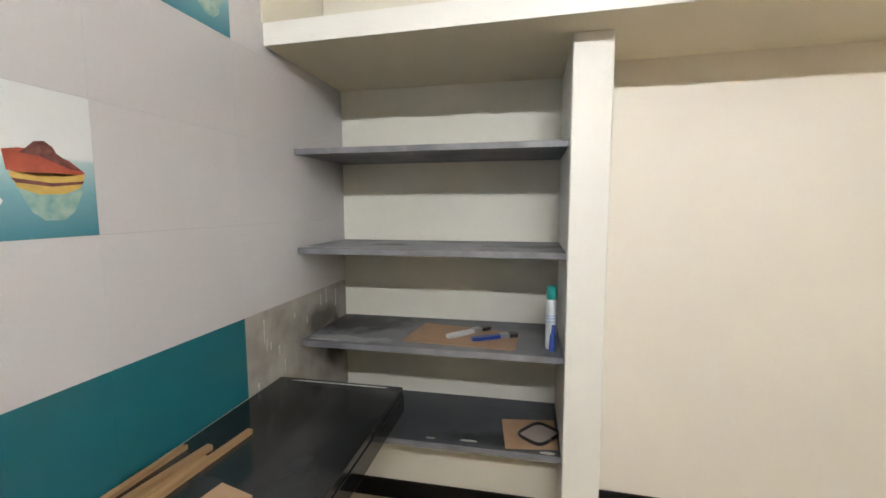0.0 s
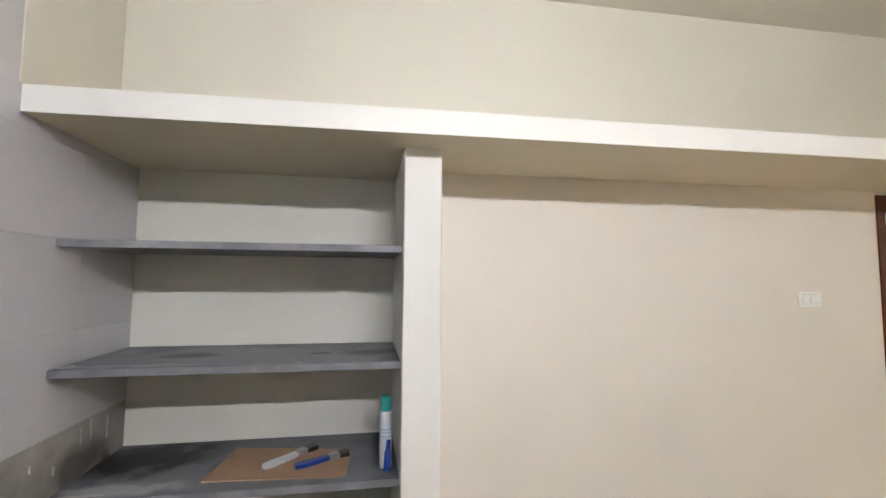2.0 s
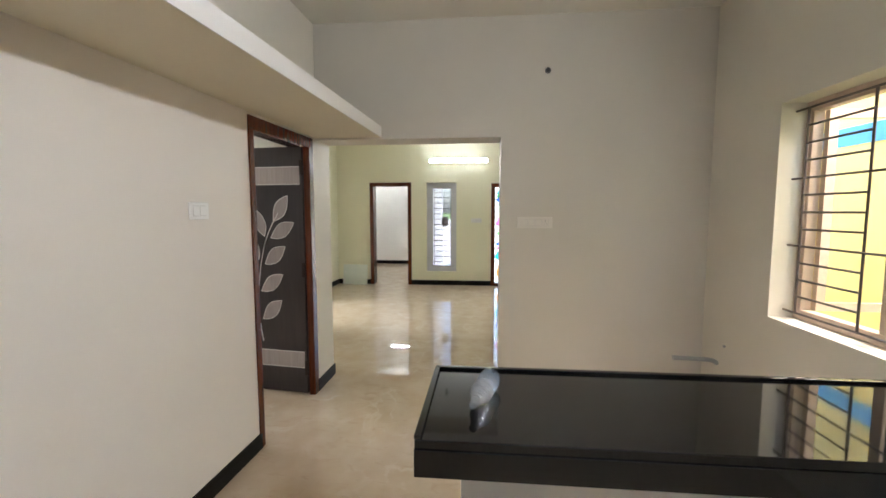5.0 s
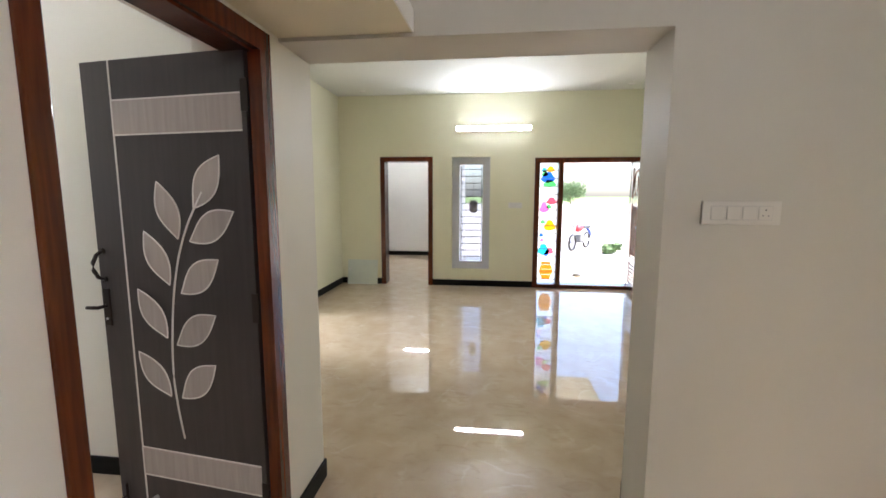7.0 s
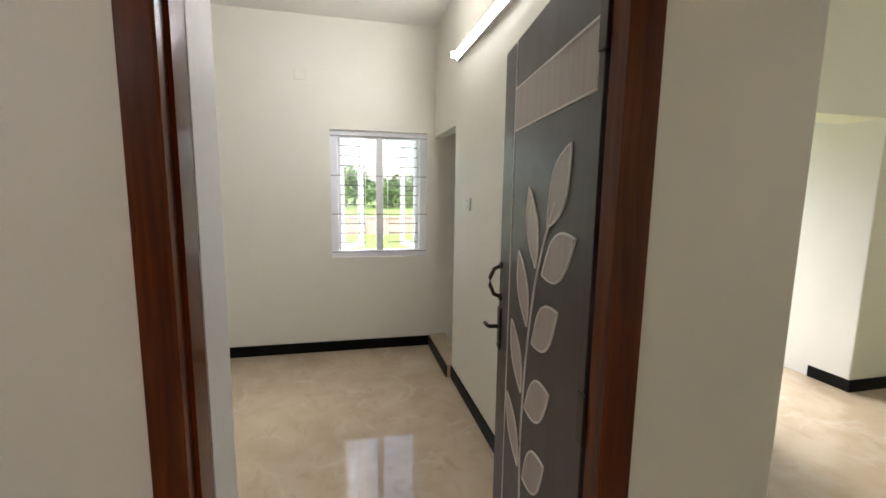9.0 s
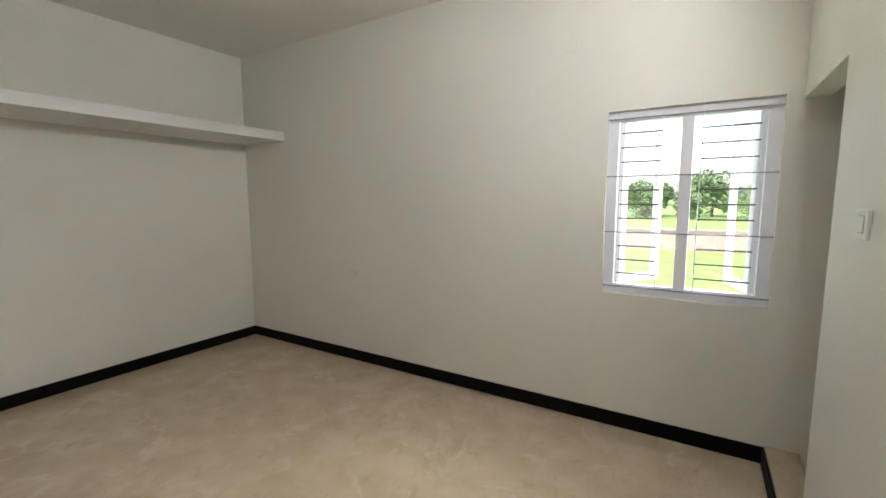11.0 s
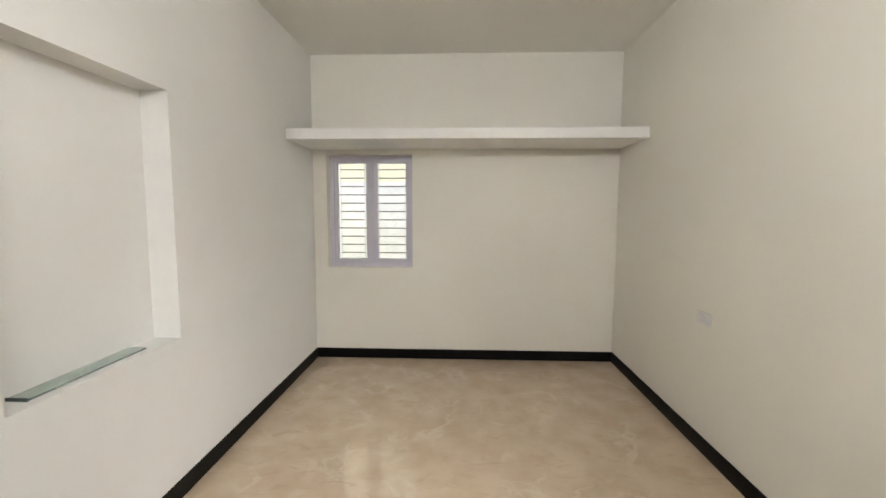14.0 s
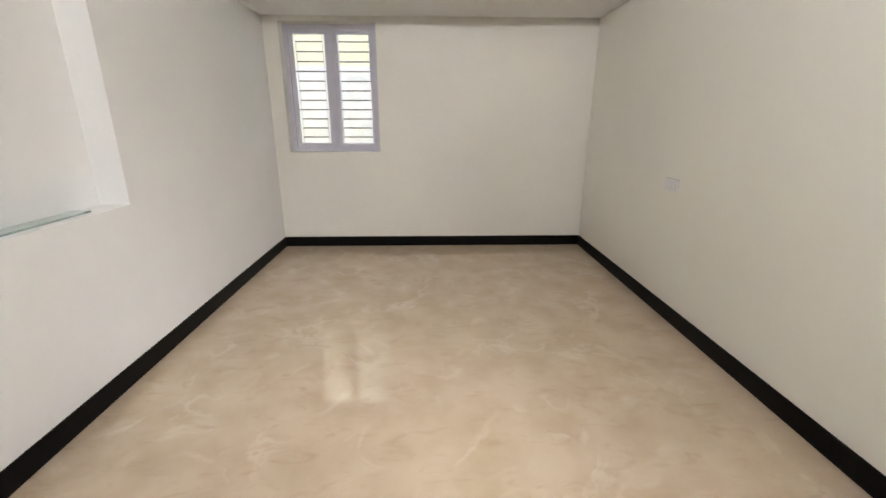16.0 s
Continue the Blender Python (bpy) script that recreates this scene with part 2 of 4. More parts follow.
def lathe(profile, seg=24, at=(0, 0, 0), turn=None):
    """A turned body from (radius, height) pairs."""
    bm = bmesh.new()
    rings = []
    for r, z in profile:
        rings.append([bm.verts.new((r * math.cos(2 * math.pi * k / seg), r * math.sin(2 * math.pi * k / seg), z)) for k in range(seg)])
    for a, b in zip(rings, rings[1:]):
        for k in range(seg):
            bm.faces.new((a[k], a[(k + 1) % seg], b[(k + 1) % seg], b[k]))
    bm.faces.new(rings[0][::-1])
    bm.faces.new(rings[-1])
    m = Matrix.Translation(at)
    if turn is not None:
        m = m @ turn
    bmesh.ops.transform(bm, matrix=m, verts=bm.verts)
    return bm


def prism(points, z0, z1, m=None):
    """A flat plate with the outline points, between two heights."""
    bm = bmesh.new()
    lo = [bm.verts.new((x, y, z0)) for x, y in points]
    hi = [bm.verts.new((x, y, z1)) for x, y in points]
    bm.faces.new(lo[::-1])
    bm.faces.new(hi)
    n = len(points)
    for i in range(n):
        bm.faces.new((lo[i], lo[(i + 1) % n], hi[(i + 1) % n], hi[i]))
    bmesh.ops.recalc_face_normals(bm, faces=bm.faces)
    if m is not None:
        bmesh.ops.transform(bm, matrix=m, verts=bm.verts)
    return bm


def sweep(points, r, seg=8, m=None):
    """A round rod along points."""
    bm = bmesh.new()
    pts = [Vector(p) for p in points]
    rings = []
    for i, p in enumerate(pts):
        d = (pts[min(i + 1, len(pts) - 1)] - pts[max(i - 1, 0)]).normalized()
        q = d.to_track_quat("Z", "Y")
        rings.append([bm.verts.new(p + q @ Vector((r * math.cos(2 * math.pi * k / seg), r * math.sin(2 * math.pi * k / seg), 0))) for k in range(seg)])
    for a, b in zip(rings, rings[1:]):
        for k in range(seg):
            bm.faces.new((a[k], a[(k + 1) % seg], b[(k + 1) % seg], b[k]))
    bm.faces.new(rings[0][::-1])
    bm.faces.new(rings[-1])
    bmesh.ops.recalc_face_normals(bm, faces=bm.faces)
    if m is not None:
        bmesh.ops.transform(bm, matrix=m, verts=bm.verts)
    return bm


def mesh_of(name, bm, material, smooth=False):
    me = bpy.data.meshes.new(name)
    bm.to_mesh(me)
    bm.free()
    me.materials.append(material)
    if smooth:
        for p in me.polygons:
            p.use_smooth = True
    return me


def part(name, bm, material, parent, label="", smooth=False):
    ob = new(name, mesh_of(name, bm, material, smooth))
    ob.parent = parent
    if label:
        ob["label"] = label
    return ob


def thing(name, label, category, group="", at=None, kind=""):
    """An Empty that carries the parts of a thing."""
    ob = new(name)
    ob.empty_display_size = 0.1
    if at is not None:
        ob.matrix_world = at
    return tagged(ob, label, category, group, kind)


def structure(name, bm, material, label, category):
    ob = new(name, mesh_of(name, bm, material))
    return tagged(ob, label, category, kind="structure")


def single(name, bm, material, label, category, group="", smooth=False):
    ob = new(name, mesh_of(name, bm, material, smooth))
    return tagged(ob, label, category, group)


CEIL = 3.06
# ---- floor and ceilings ----
structure("floor", boxes((-0.2, 13.9, -0.4, 6.60, -0.15, 0.0)), M_FLOOR, "polished beige vitrified tile floor with faint marble veins", "floor")
structure("kitchen_ceiling", boxes((-0.2, 5.19, -0.4, 3.32, CEIL, CEIL + 0.15)), M_CEIL, "plain off-white painted kitchen ceiling", "ceiling")
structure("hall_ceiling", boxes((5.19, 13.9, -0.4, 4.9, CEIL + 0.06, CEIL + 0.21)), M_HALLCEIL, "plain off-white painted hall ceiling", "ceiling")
structure("bedroom_ceiling", boxes((-0.2, 6.6, 3.32, 6.58, CEIL - 0.01, CEIL + 0.15)), M_CEIL, "plain off-white painted bedroom ceiling", "ceiling")

# ---- walls ----
T = CEIL + 0.1
structure("kitchen_wall_west", boxes((-0.2, -0.008, -0.4, 3.32, 0, T)), M_CREAM, "cream plastered kitchen wall behind the tiles", "wall")
structure("kitchen_wall_recess", boxes((-0.008, 1.28, 3.305, 3.312, 0, 2.19)), M_RECESS, "white painted back of the shelf recess", "wall")
structure("kitchen_wall_plain", prism([(1.28, 3.105), (3.90, 3.03), (3.90, 3.12), (1.28, 3.12)], 0, 2.19), M_PINK, "plain pinkish cream painted kitchen wall", "wall")
structure("kitchen_wall_upper", prism([(-0.008, 3.11), (4.80, 3.0), (4.80, 3.12), (-0.008, 3.12)], 2.19, T), M_CREAM, "pale cream painted wall above the loft", "wall")
structure("kitchen_wall_over_door", prism([(3.90, 3.03), (4.80, 3.0), (4.80, 3.12), (3.90, 3.12)], 2.125, 2.19), M_CREAM, "plain cream painted strip above the door", "wall")
structure("kitchen_wall_north", boxes((4.80, 5.08, 3.0, 3.318, 0, T),
          (5.08, 5.19, 3.0, 3.318, 0, T)), M_CREAM, "plain cream painted kitchen wall beside the door", "wall")
structure("bedroom_wall_south", boxes((0.1, 1.28, 3.312, 3.32, 0, T), (-0.008, 1.28, 3.12, 3.312, 2.19, T), (1.28, 2.44, 3.12, 3.32, 0, T), (2.44, 3.32, 3.12, 3.32, 0, 0.855), (2.44, 3.32, 3.12, 3.32, 2.137, T), (2.44, 3.32, 3.17, 3.174, 0.855, 2.137), (3.32, 3.90, 3.12, 3.32, 0, T), (3.90, 3.955, 3.16, 3.32, 0, T),
          (3.90, 4.80, 3.12, 3.32, 2.125, T)), M_WHITE, "off-white painted wall with a shallow recessed niche", "wall")
structure("kitchen_wall_south", boxes((-0.2, 2.94, -0.35, -0.15, 0, T), (4.14, 5.19, -0.35, -0.15, 0, T), (2.94, 4.14, -0.35, -0.15, 0, 0.89), (2.94, 4.14, -0.35, -0.15, 2.17, T)),
          M_CREAM, "cream painted kitchen wall with a window opening", "wall")
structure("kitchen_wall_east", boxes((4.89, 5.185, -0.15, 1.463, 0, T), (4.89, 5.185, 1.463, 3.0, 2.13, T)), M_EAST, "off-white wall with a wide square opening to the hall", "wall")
structure("bedroom_wall_east", boxes((5.08, 5.187, 3.32, 5.57, 0, T), (5.08, 5.187, 5.57, 6.36, 2.06, T)), M_BED, "off-white bedroom wall with a doorless opening", "wall")
structure("bedroom_wall_west", boxes((0.1, 0.315, 3.32, 3.455, 0, T), (0.1, 0.315, 4.325, 6.36, 0, T), (0.1, 0.315, 3.455, 4.325, 0, 0.945), (0.1, 0.315, 3.455, 4.325, 2.09, T)),
          M_BED, "off-white bedroom wall with a small window", "wall")
structure("bedroom_wall_north", boxes((0.1, 4.105, 6.36, 6.58, 0, T), (5.005, 6.6, 6.36, 6.58, 0, T), (4.105, 5.005, 6.36, 6.58, 0, 0.915), (4.105, 5.005, 6.36, 6.58, 2.09, T)),
          M_BED, "off-white bedroom wall with a grilled window", "wall")
structure("bathroom_walls", boxes((6.1, 6.25, 5.15, 6.36, 0, T), (5.187, 6.25, 5.05, 5.15, 0, T)), M_BED, "grey unlit plaster walls of the side room", "wall")
structure("hall_wall_west", boxes((5.187, 5.2, 3.318, 4.68, 0, T)), M_HALL, "pale yellow hall wall beside the bedroom", "wall")
structure("hall_wall_north", boxes((5.19, 6.95, 4.68, 4.99, 0, T), (8.134, 10.17, 4.68, 4.99, 0, T), (6.95, 8.134, 4.68, 4.99, 2.13, T)), M_HALL, "pale yellow hall wall with a wide opening", "wall")
structure("passage_jamb", boxes((8.128, 8.134, 4.684, 4.99, 0.1, 2.13)), M_WHITE, "white painted side of the hall opening", "wall")
# The opening in the unseen north end is added to let daylight in.
structure("passage_walls", boxes((6.8, 6.95, 4.99, 6.3, 0, T), (8.134, 8.3, 4.99, 6.3, 0, T), (6.8, 6.97, 6.3, 6.45, 0, T), (7.9, 8.3, 6.3, 6.45, 0, T), (6.97, 7.9, 6.3, 6.45, 2.1, T)), M_WHITE, "white walls of the passage behind the hall", "wall")
structure("passage_ceiling", boxes((6.6, 8.3, 4.9, 6.45, CEIL, CEIL + 0.1)), M_CEIL, "plain white passage ceiling", "ceiling")
structure("hall_wall_east", boxes((10.17, 10.4, -0.17, 1.45, 2.105, T), (10.17, 10.4, 1.45, 2.161, 0, T), (10.17, 10.4, 2.161, 2.785, 0, 0.278), (10.17, 10.4, 2.161, 2.785, 2.13, T), (10.17, 10.4, 2.785, 3.10, 0, T),
          (10.17, 10.4, 3.10, 3.98, 2.135, T), (10.17, 10.4, 3.98, 4.99, 0, T), (10.17, 10.4, -0.4, -0.17, 0, T)), M_HALL, "pale yellow hall wall with door and windows", "wall")
structure("hall_wall_south", boxes((5.185, 10.17, -0.4, -0.2, 0, T)), M_HALL, "pale yellow hall wall behind the open main door", "wall")
structure("far_room_walls", boxes((13.7, 13.9, 2.8, 5.0, 0, T), (10.4, 13.7, 2.8, 2.92, 0, T), (10.4, 13.7, 4.85, 4.99, 0, T)), M_WHITE, "white walls of the room beyond the hall", "wall")


def skirting(name, segs):
    """Black tile skirting along walls: (x0, x1, y0, y1) footprints."""
    ob = thing(name, "narrow black polished tile skirting along the wall", "skirting", kind="structure")
    for s in segs:
        part("skirting_tile", boxes((*s, 0.0, 0.1), bevel=0.002), M_SKIRT, ob)
    return ob


S = 0.012
single_skirt = thing("baseboard_plain", "narrow black polished tile skirting on the cream wall", "skirting", kind="structure")
for k in range(5):
    xa, xb = 1.36 + 0.511 * k, 1.36 + 0.511 * (k + 1) - 0.001
    ya, yb = (3.105 - (x - 1.28) * 0.075 / 2.62 for x in (xa, xb))
    part("skirting_tile", prism([(xa, ya - S), (xb, yb - S), (xb, yb), (xa, ya)], 0.0, 0.1), M_SKIRT, single_skirt)
skirting("baseboard_kitchen", [(0.0, 1.205, 2.975 - S, 2.975), (4.80, 5.19 + S, 3.0 - S, 3.0), (5.19, 5.19 + S, 3.0, 3.318)])
skirting("baseboard_bedroom", [(0.315, 5.08, 6.36 - S, 6.36), (0.315, 0.315 + S, 3.32, 6.36 - S), (0.315 + S, 3.955, 3.32, 3.32 + S), (5.08 - S, 5.08, 3.33, 5.57)])
skirting("baseboard_hall", [(8.134, 10.17 - S, 4.68 - S, 4.68), (5.2, 6.95, 4.68 - S, 4.68), (8.134 - S, 8.134, 4.68 - S, 4.99), (10.17 - S, 10.17, 3.98, 4.68), (10.17 - S, 10.17, 1.45, 3.10),
                           (5.19, 9.4, -0.2, -0.2 + S), (5.185, 5.185 + S, -0.188, 1.463)])
skirting("baseboard_far_room", [(13.7 - S, 13.7, 2.92, 4.85)])

# ---- kitchen: loft, pillar, shelves ----
ls = thing("loft_slab", "concrete loft slab coloured with warm bounce light, white front edge", "loft slab")
part("slab", prism([(0.0, 2.606), (4.89, 2.446), (4.89, 3.0), (3.9, 3.03), (1.28, 3.1), (1.28, 3.305), (0.0, 3.305)], 2.145, 2.231), M_LOFT, ls)
part("fascia", prism([(0.0, 2.60), (4.89, 2.44), (4.89, 2.446), (0.0, 2.606)], 2.144, 2.232), M_WHITE, ls, "white painted front edge")
single("shelf_pillar", boxes((1.205, 1.353, 2.725, 3.305, 0, 2.145), bevel=0.006), M_WHITE, "white painted upright partition beside the open shelves", "partition")


def blot(m, center, size, color, amount, noise=9.0):
    """A ragged patch of another tone, stains and dust included, of its own shape on material m, centred at a place of
    the slab.
    """
    nt = m.node_tree
    b = nt.nodes["Principled BSDF"]
    src = b.inputs["Base Color"].links[0].from_socket
    tc = nt.nodes.new("ShaderNodeTexCoord")
    mp = nt.nodes.new("ShaderNodeMapping")
    mp.inputs["Location"].default_value = [-c / k for c, k in zip(center, size)]
    mp.inputs["Scale"].default_value = [1 / k for k in size]
    nt.links.new(tc.outputs["Object"], mp.inputs["Vector"])
    ln = nt.nodes.new("ShaderNodeVectorMath")
    ln.operation = "LENGTH"
    nt.links.new(mp.outputs[0], ln.inputs[0])
    no = nt.nodes.new("ShaderNodeTexNoise")
    no.inputs["Scale"].default_value, no.inputs["Detail"].default_value = noise, 8
    nt.links.new(tc.outputs["Object"], no.inputs["Vector"])
    ad = nt.nodes.new("ShaderNodeMath")
    ad.operation = "MULTIPLY_ADD"
    ad.inputs[1].default_value = 1.6
    nt.links.new(no.outputs["Fac"], ad.inputs[0])
    nt.links.new(ln.outputs["Value"], ad.inputs[2])
    mr = nt.nodes.new("ShaderNodeMapRange")
    mr.interpolation_type = "SMOOTHSTEP"
    mr.inputs[1].default_value, mr.inputs[2].default_value = 1.2, 1.95
    mr.inputs[3].default_value, mr.inputs[4].default_value = amount, 0.0
    nt.links.new(ad.outputs[0], mr.inputs[0])
    mx = nt.nodes.new("ShaderNodeMix")
    mx.data_type = "RGBA"
    mx.inputs[7].default_value = (*color, 1)
    nt.links.new(mr.outputs[0], mx.inputs[0])
    nt.links.new(src, mx.inputs[6])
    nt.links.new(mx.outputs[2], b.inputs["Base Color"])


# Broad patches tone whole slabs: the two middle shelves paler.
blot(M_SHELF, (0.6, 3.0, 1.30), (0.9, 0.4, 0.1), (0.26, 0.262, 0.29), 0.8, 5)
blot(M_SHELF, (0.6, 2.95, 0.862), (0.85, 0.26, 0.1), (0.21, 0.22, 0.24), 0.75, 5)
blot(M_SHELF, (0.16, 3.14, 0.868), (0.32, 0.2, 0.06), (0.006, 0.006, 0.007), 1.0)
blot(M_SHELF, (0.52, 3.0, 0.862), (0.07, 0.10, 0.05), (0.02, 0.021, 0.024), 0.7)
blot(M_SHELF, (0.20, 2.86, 0.862), (0.26, 0.055, 0.05), (0.40, 0.41, 0.43), 0.75, 14)
blot(M_SHELF, (0.36, 3.02, 1.30), (0.15, 0.08, 0.05), (0.04, 0.042, 0.045), 0.8)
blot(M_SHELF, (1.08, 3.02, 1.30), (0.15, 0.09, 0.05), (0.045, 0.047, 0.05), 0.8)
blot(M_SHELF, (0.25, 2.84, 1.30), (0.3, 0.03, 0.05), (0.40, 0.41, 0.44), 0.6, 14)
# The lowest shelf is toned darker over nearly all its top.
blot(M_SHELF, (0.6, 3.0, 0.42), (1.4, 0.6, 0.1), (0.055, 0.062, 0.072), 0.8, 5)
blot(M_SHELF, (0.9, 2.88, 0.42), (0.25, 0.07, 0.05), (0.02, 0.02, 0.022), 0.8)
# Cement darker towards the back corner, above and below the third slab.
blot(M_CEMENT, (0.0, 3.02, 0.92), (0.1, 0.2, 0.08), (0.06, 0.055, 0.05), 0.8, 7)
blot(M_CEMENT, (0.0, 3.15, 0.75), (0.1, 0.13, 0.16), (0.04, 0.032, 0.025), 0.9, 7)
blot(M_DUSTY, (0.25, 2.3, 0.762), (0.25, 0.12, 0.1), (0.008, 0.008, 0.008), 0.9, 6)
M_SHELFEDGE = mat("pale_dusty_stone_edge", (0.25, 0.25, 0.275), 0.5, var=0.25, scale=9, color2=(0.13, 0.132, 0.15), bump=0.2, bscale=40, detail=9)


def stone_shelf(z):
    ob = thing("stone_shelf", "dusty grey stone slab shelf set into the wall", "shelf", "shelves in the kitchen recess")
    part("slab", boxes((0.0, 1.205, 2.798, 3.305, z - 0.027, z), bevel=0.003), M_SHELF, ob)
    part("front_edge", boxes((0.0, 1.205, 2.79, 2.798, z - 0.028, z - 0.001), bevel=0.002), M_SHELFEDGE, ob, "paler dusty sawn front edge")
    return ob


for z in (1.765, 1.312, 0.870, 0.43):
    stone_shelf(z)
structure("shelf_base_wall", boxes((0.0, 1.205, 2.975, 3.295, 0, 0.403)), M_CREAM, "cream painted base wall under the lowest shelf", "wall")

# bedroom loft
single("bedroom_loft_slab", boxes((0.315, 0.965, 3.32, 6.36, 2.135, 2.225), bevel=0.003), M_WHITE, "off-white concrete loft slab above the bedroom window", "loft slab")

# ---- counters ----
cw = thing("kitchen_counter", "dusty black granite counter along the tiled wall", "counter")
part("worktop", boxes((0.001, 0.558, -0.15, 2.62, 0.732, 0.762), bevel=0.004), M_DUSTY, cw)
part("front_edge", boxes((0.533, 0.561, -0.15, 2.622, 0.655, 0.732), bevel=0.003), M_GRANITE, cw)
part("end_edge", boxes((0.001, 0.533, 2.594, 2.622, 0.655, 0.732), bevel=0.003), M_GRANITE, cw)
part("support_wall", boxes((0.0, 0.50, -0.15, 0.9, 0, 0.732)), M_WHITE, cw)

pc = thing("peninsula_counter", "polished black granite counter on a white support wall", "counter")
part("worktop", boxes((2.55, 3.12, -0.15, 1.79, 0.85, 0.88), bevel=0.004), M_GRANITE, pc)
part("raised_rim", boxes((3.10, 3.122, -0.15, 1.79, 0.88, 0.892), (2.55, 3.10, 1.77, 1.792, 0.88, 0.892), bevel=0.003), M_GRANITE, pc)
part("front_edge", boxes((2.548, 2.572, -0.15, 1.792, 0.765, 0.85), bevel=0.003), M_GRANITE, pc)
part("end_edge", boxes((2.572, 3.12, 1.766, 1.79, 0.765, 0.85), bevel=0.003), M_GRANITE, pc)
part("support_wall", boxes((2.66, 3.02, -0.15, 1.66, 0, 0.85)), M_WHITE, pc)


# ---- tiled kitchen wall ----
def print_ground():
    """Printed glaze: white above, blue-green table top below, by height on the tile rows."""
    m = mat("printed_tile_ground", (0.70, 0.70, 0.71), 0.16, var=0.02)
    nt = m.node_tree
    b = nt.nodes["Principled BSDF"]
    tc = nt.nodes.new("ShaderNodeTexCoord")
    sx = nt.nodes.new("ShaderNodeSeparateXYZ")
    nt.links.new(tc.outputs["Object"], sx.inputs[0])
    a = nt.nodes.new("ShaderNodeMath")
    a.operation = "SUBTRACT"
    a.inputs[1].default_value = 1.434
    nt.links.new(sx.outputs[2], a.inputs[0])
    md = nt.nodes.new("ShaderNodeMath")
    md.operation = "MODULO"
    md.inputs[1].default_value = 0.666
    nt.links.new(a.outputs[0], md.inputs[0])
    r = nt.nodes.new("ShaderNodeValToRGB")
    r.color_ramp.elements[0].position, r.color_ramp.elements[0].color = 0.0, (0.05, 0.21, 0.27, 1)
    r.color_ramp.elements[1].position, r.color_ramp.elements[1].color = 0.185, (0.66, 0.68, 0.70, 1)
    e = r.color_ramp.elements.new(0.10)
    e.color = (0.17, 0.36, 0.42, 1)
    e = r.color_ramp.elements.new(0.175)
    e.color = (0.40, 0.53, 0.57, 1)
    nt.links.new(md.outputs[0], r.inputs[0])
    nt.links.new(r.outputs[0], b.inputs["Base Color"])
    return m


M_PICT = print_ground()
M_RED = mat("printed_red", (0.42, 0.085, 0.05), 0.2, var=0.15, scale=30)
M_MAROON = mat("printed_maroon", (0.20, 0.07, 0.06), 0.2, var=0.3, scale=60)
M_YELLOW = mat("printed_yellow", (0.62, 0.40, 0.11), 0.2, var=0.15, scale=30)
M_BLUEGREEN = mat("printed_blue_green", (0.03, 0.16, 0.20), 0.2, var=0.15, scale=30)
M_BOWL = mat("printed_pale_bowl", (0.34, 0.46, 0.40), 0.2, var=0.4, scale=25, color2=(0.08, 0.26, 0.28))
M_LEAFGREEN = mat("printed_green", (0.10, 0.19, 0.10), 0.2, var=0.2, scale=40)
M_PALE = mat("printed_pale_flower", (0.72, 0.76, 0.76), 0.2, var=0.1, scale=40)


def disc(cx, cy, rx, ry, n=20, wob=0.0):
    return [(cx + rx * math.cos(2 * math.pi * k / n) * (1 + wob * math.sin(5 * k)), cy + ry * math.sin(2 * math.pi * k / n)) for k in range(n)]


def picture_print(tile, y0, z0):
    """The printed bowl, fruit and jug: thin glaze plates on the tile's face."""
    m = Matrix(((0, 0, 1, 0), (1, 0, 0, y0), (0, 1, 0, z0), (0, 0, 0, 1)))   # (u, v, w) -> (w, y0 + u, z0 + v)
    def plate(name, pts, material, h):
        part(name, prism(pts, -0.001, h, m), material, tile)
    plate("printed_bowl", [(0.36, 0.115), (0.385, 0.06), (0.41, 0.04), (0.45, 0.04), (0.475, 0.06), (0.50, 0.115)], M_BOWL, 0.0004)
    plate("printed_band", [(0.348, 0.145), (0.362, 0.112), (0.40, 0.098), (0.455, 0.10), (0.492, 0.116), (0.505, 0.148)], M_YELLOW, 0.0008)
    plate("printed_line", [(0.352, 0.132), (0.36, 0.122), (0.43, 0.116), (0.497, 0.125), (0.501, 0.132), (0.43, 0.124)], M_MAROON, 0.0011)
    plate("printed_melon", [(0.345, 0.148), (0.40, 0.138), (0.455, 0.139), (0.506, 0.150), (0.47, 0.178), (0.42, 0.196), (0.37, 0.196), (0.34, 0.19)], M_RED, 0.0008)
    plate("printed_crest", [(0.37, 0.186), (0.385, 0.198), (0.40, 0.213), (0.42, 0.217), (0.437, 0.205), (0.445, 0.19), (0.47, 0.175), (0.50, 0.155), (0.47, 0.158), (0.44, 0.17), (0.41, 0.182)], M_MAROON, 0.0011)
    plate("printed_flower", disc(0.30, 0.085, 0.034, 0.022, 18, 0.14), M_PALE, 0.0005)
    plate("printed_apple", disc(0.27, 0.135, 0.034, 0.036, 20, 0.03), M_RED, 0.0008)
    plate("printed_leaf", [(0.27, 0.17), (0.285, 0.19), (0.31, 0.195), (0.295, 0.175)], M_LEAFGREEN, 0.0011)
    plate("printed_jug", [(0.10, 0.20), (0.12, 0.15), (0.16, 0.13), (0.20, 0.15), (0.225, 0.20), (0.25, 0.225), (0.245, 0.245), (0.20, 0.232), (0.13, 0.235)], M_RED, 0.0008)
    plate("printed_jug_band", [(0.10, 0.205), (0.13, 0.235), (0.155, 0.234), (0.14, 0.14), (0.118, 0.15)], M_YELLOW, 0.0011)


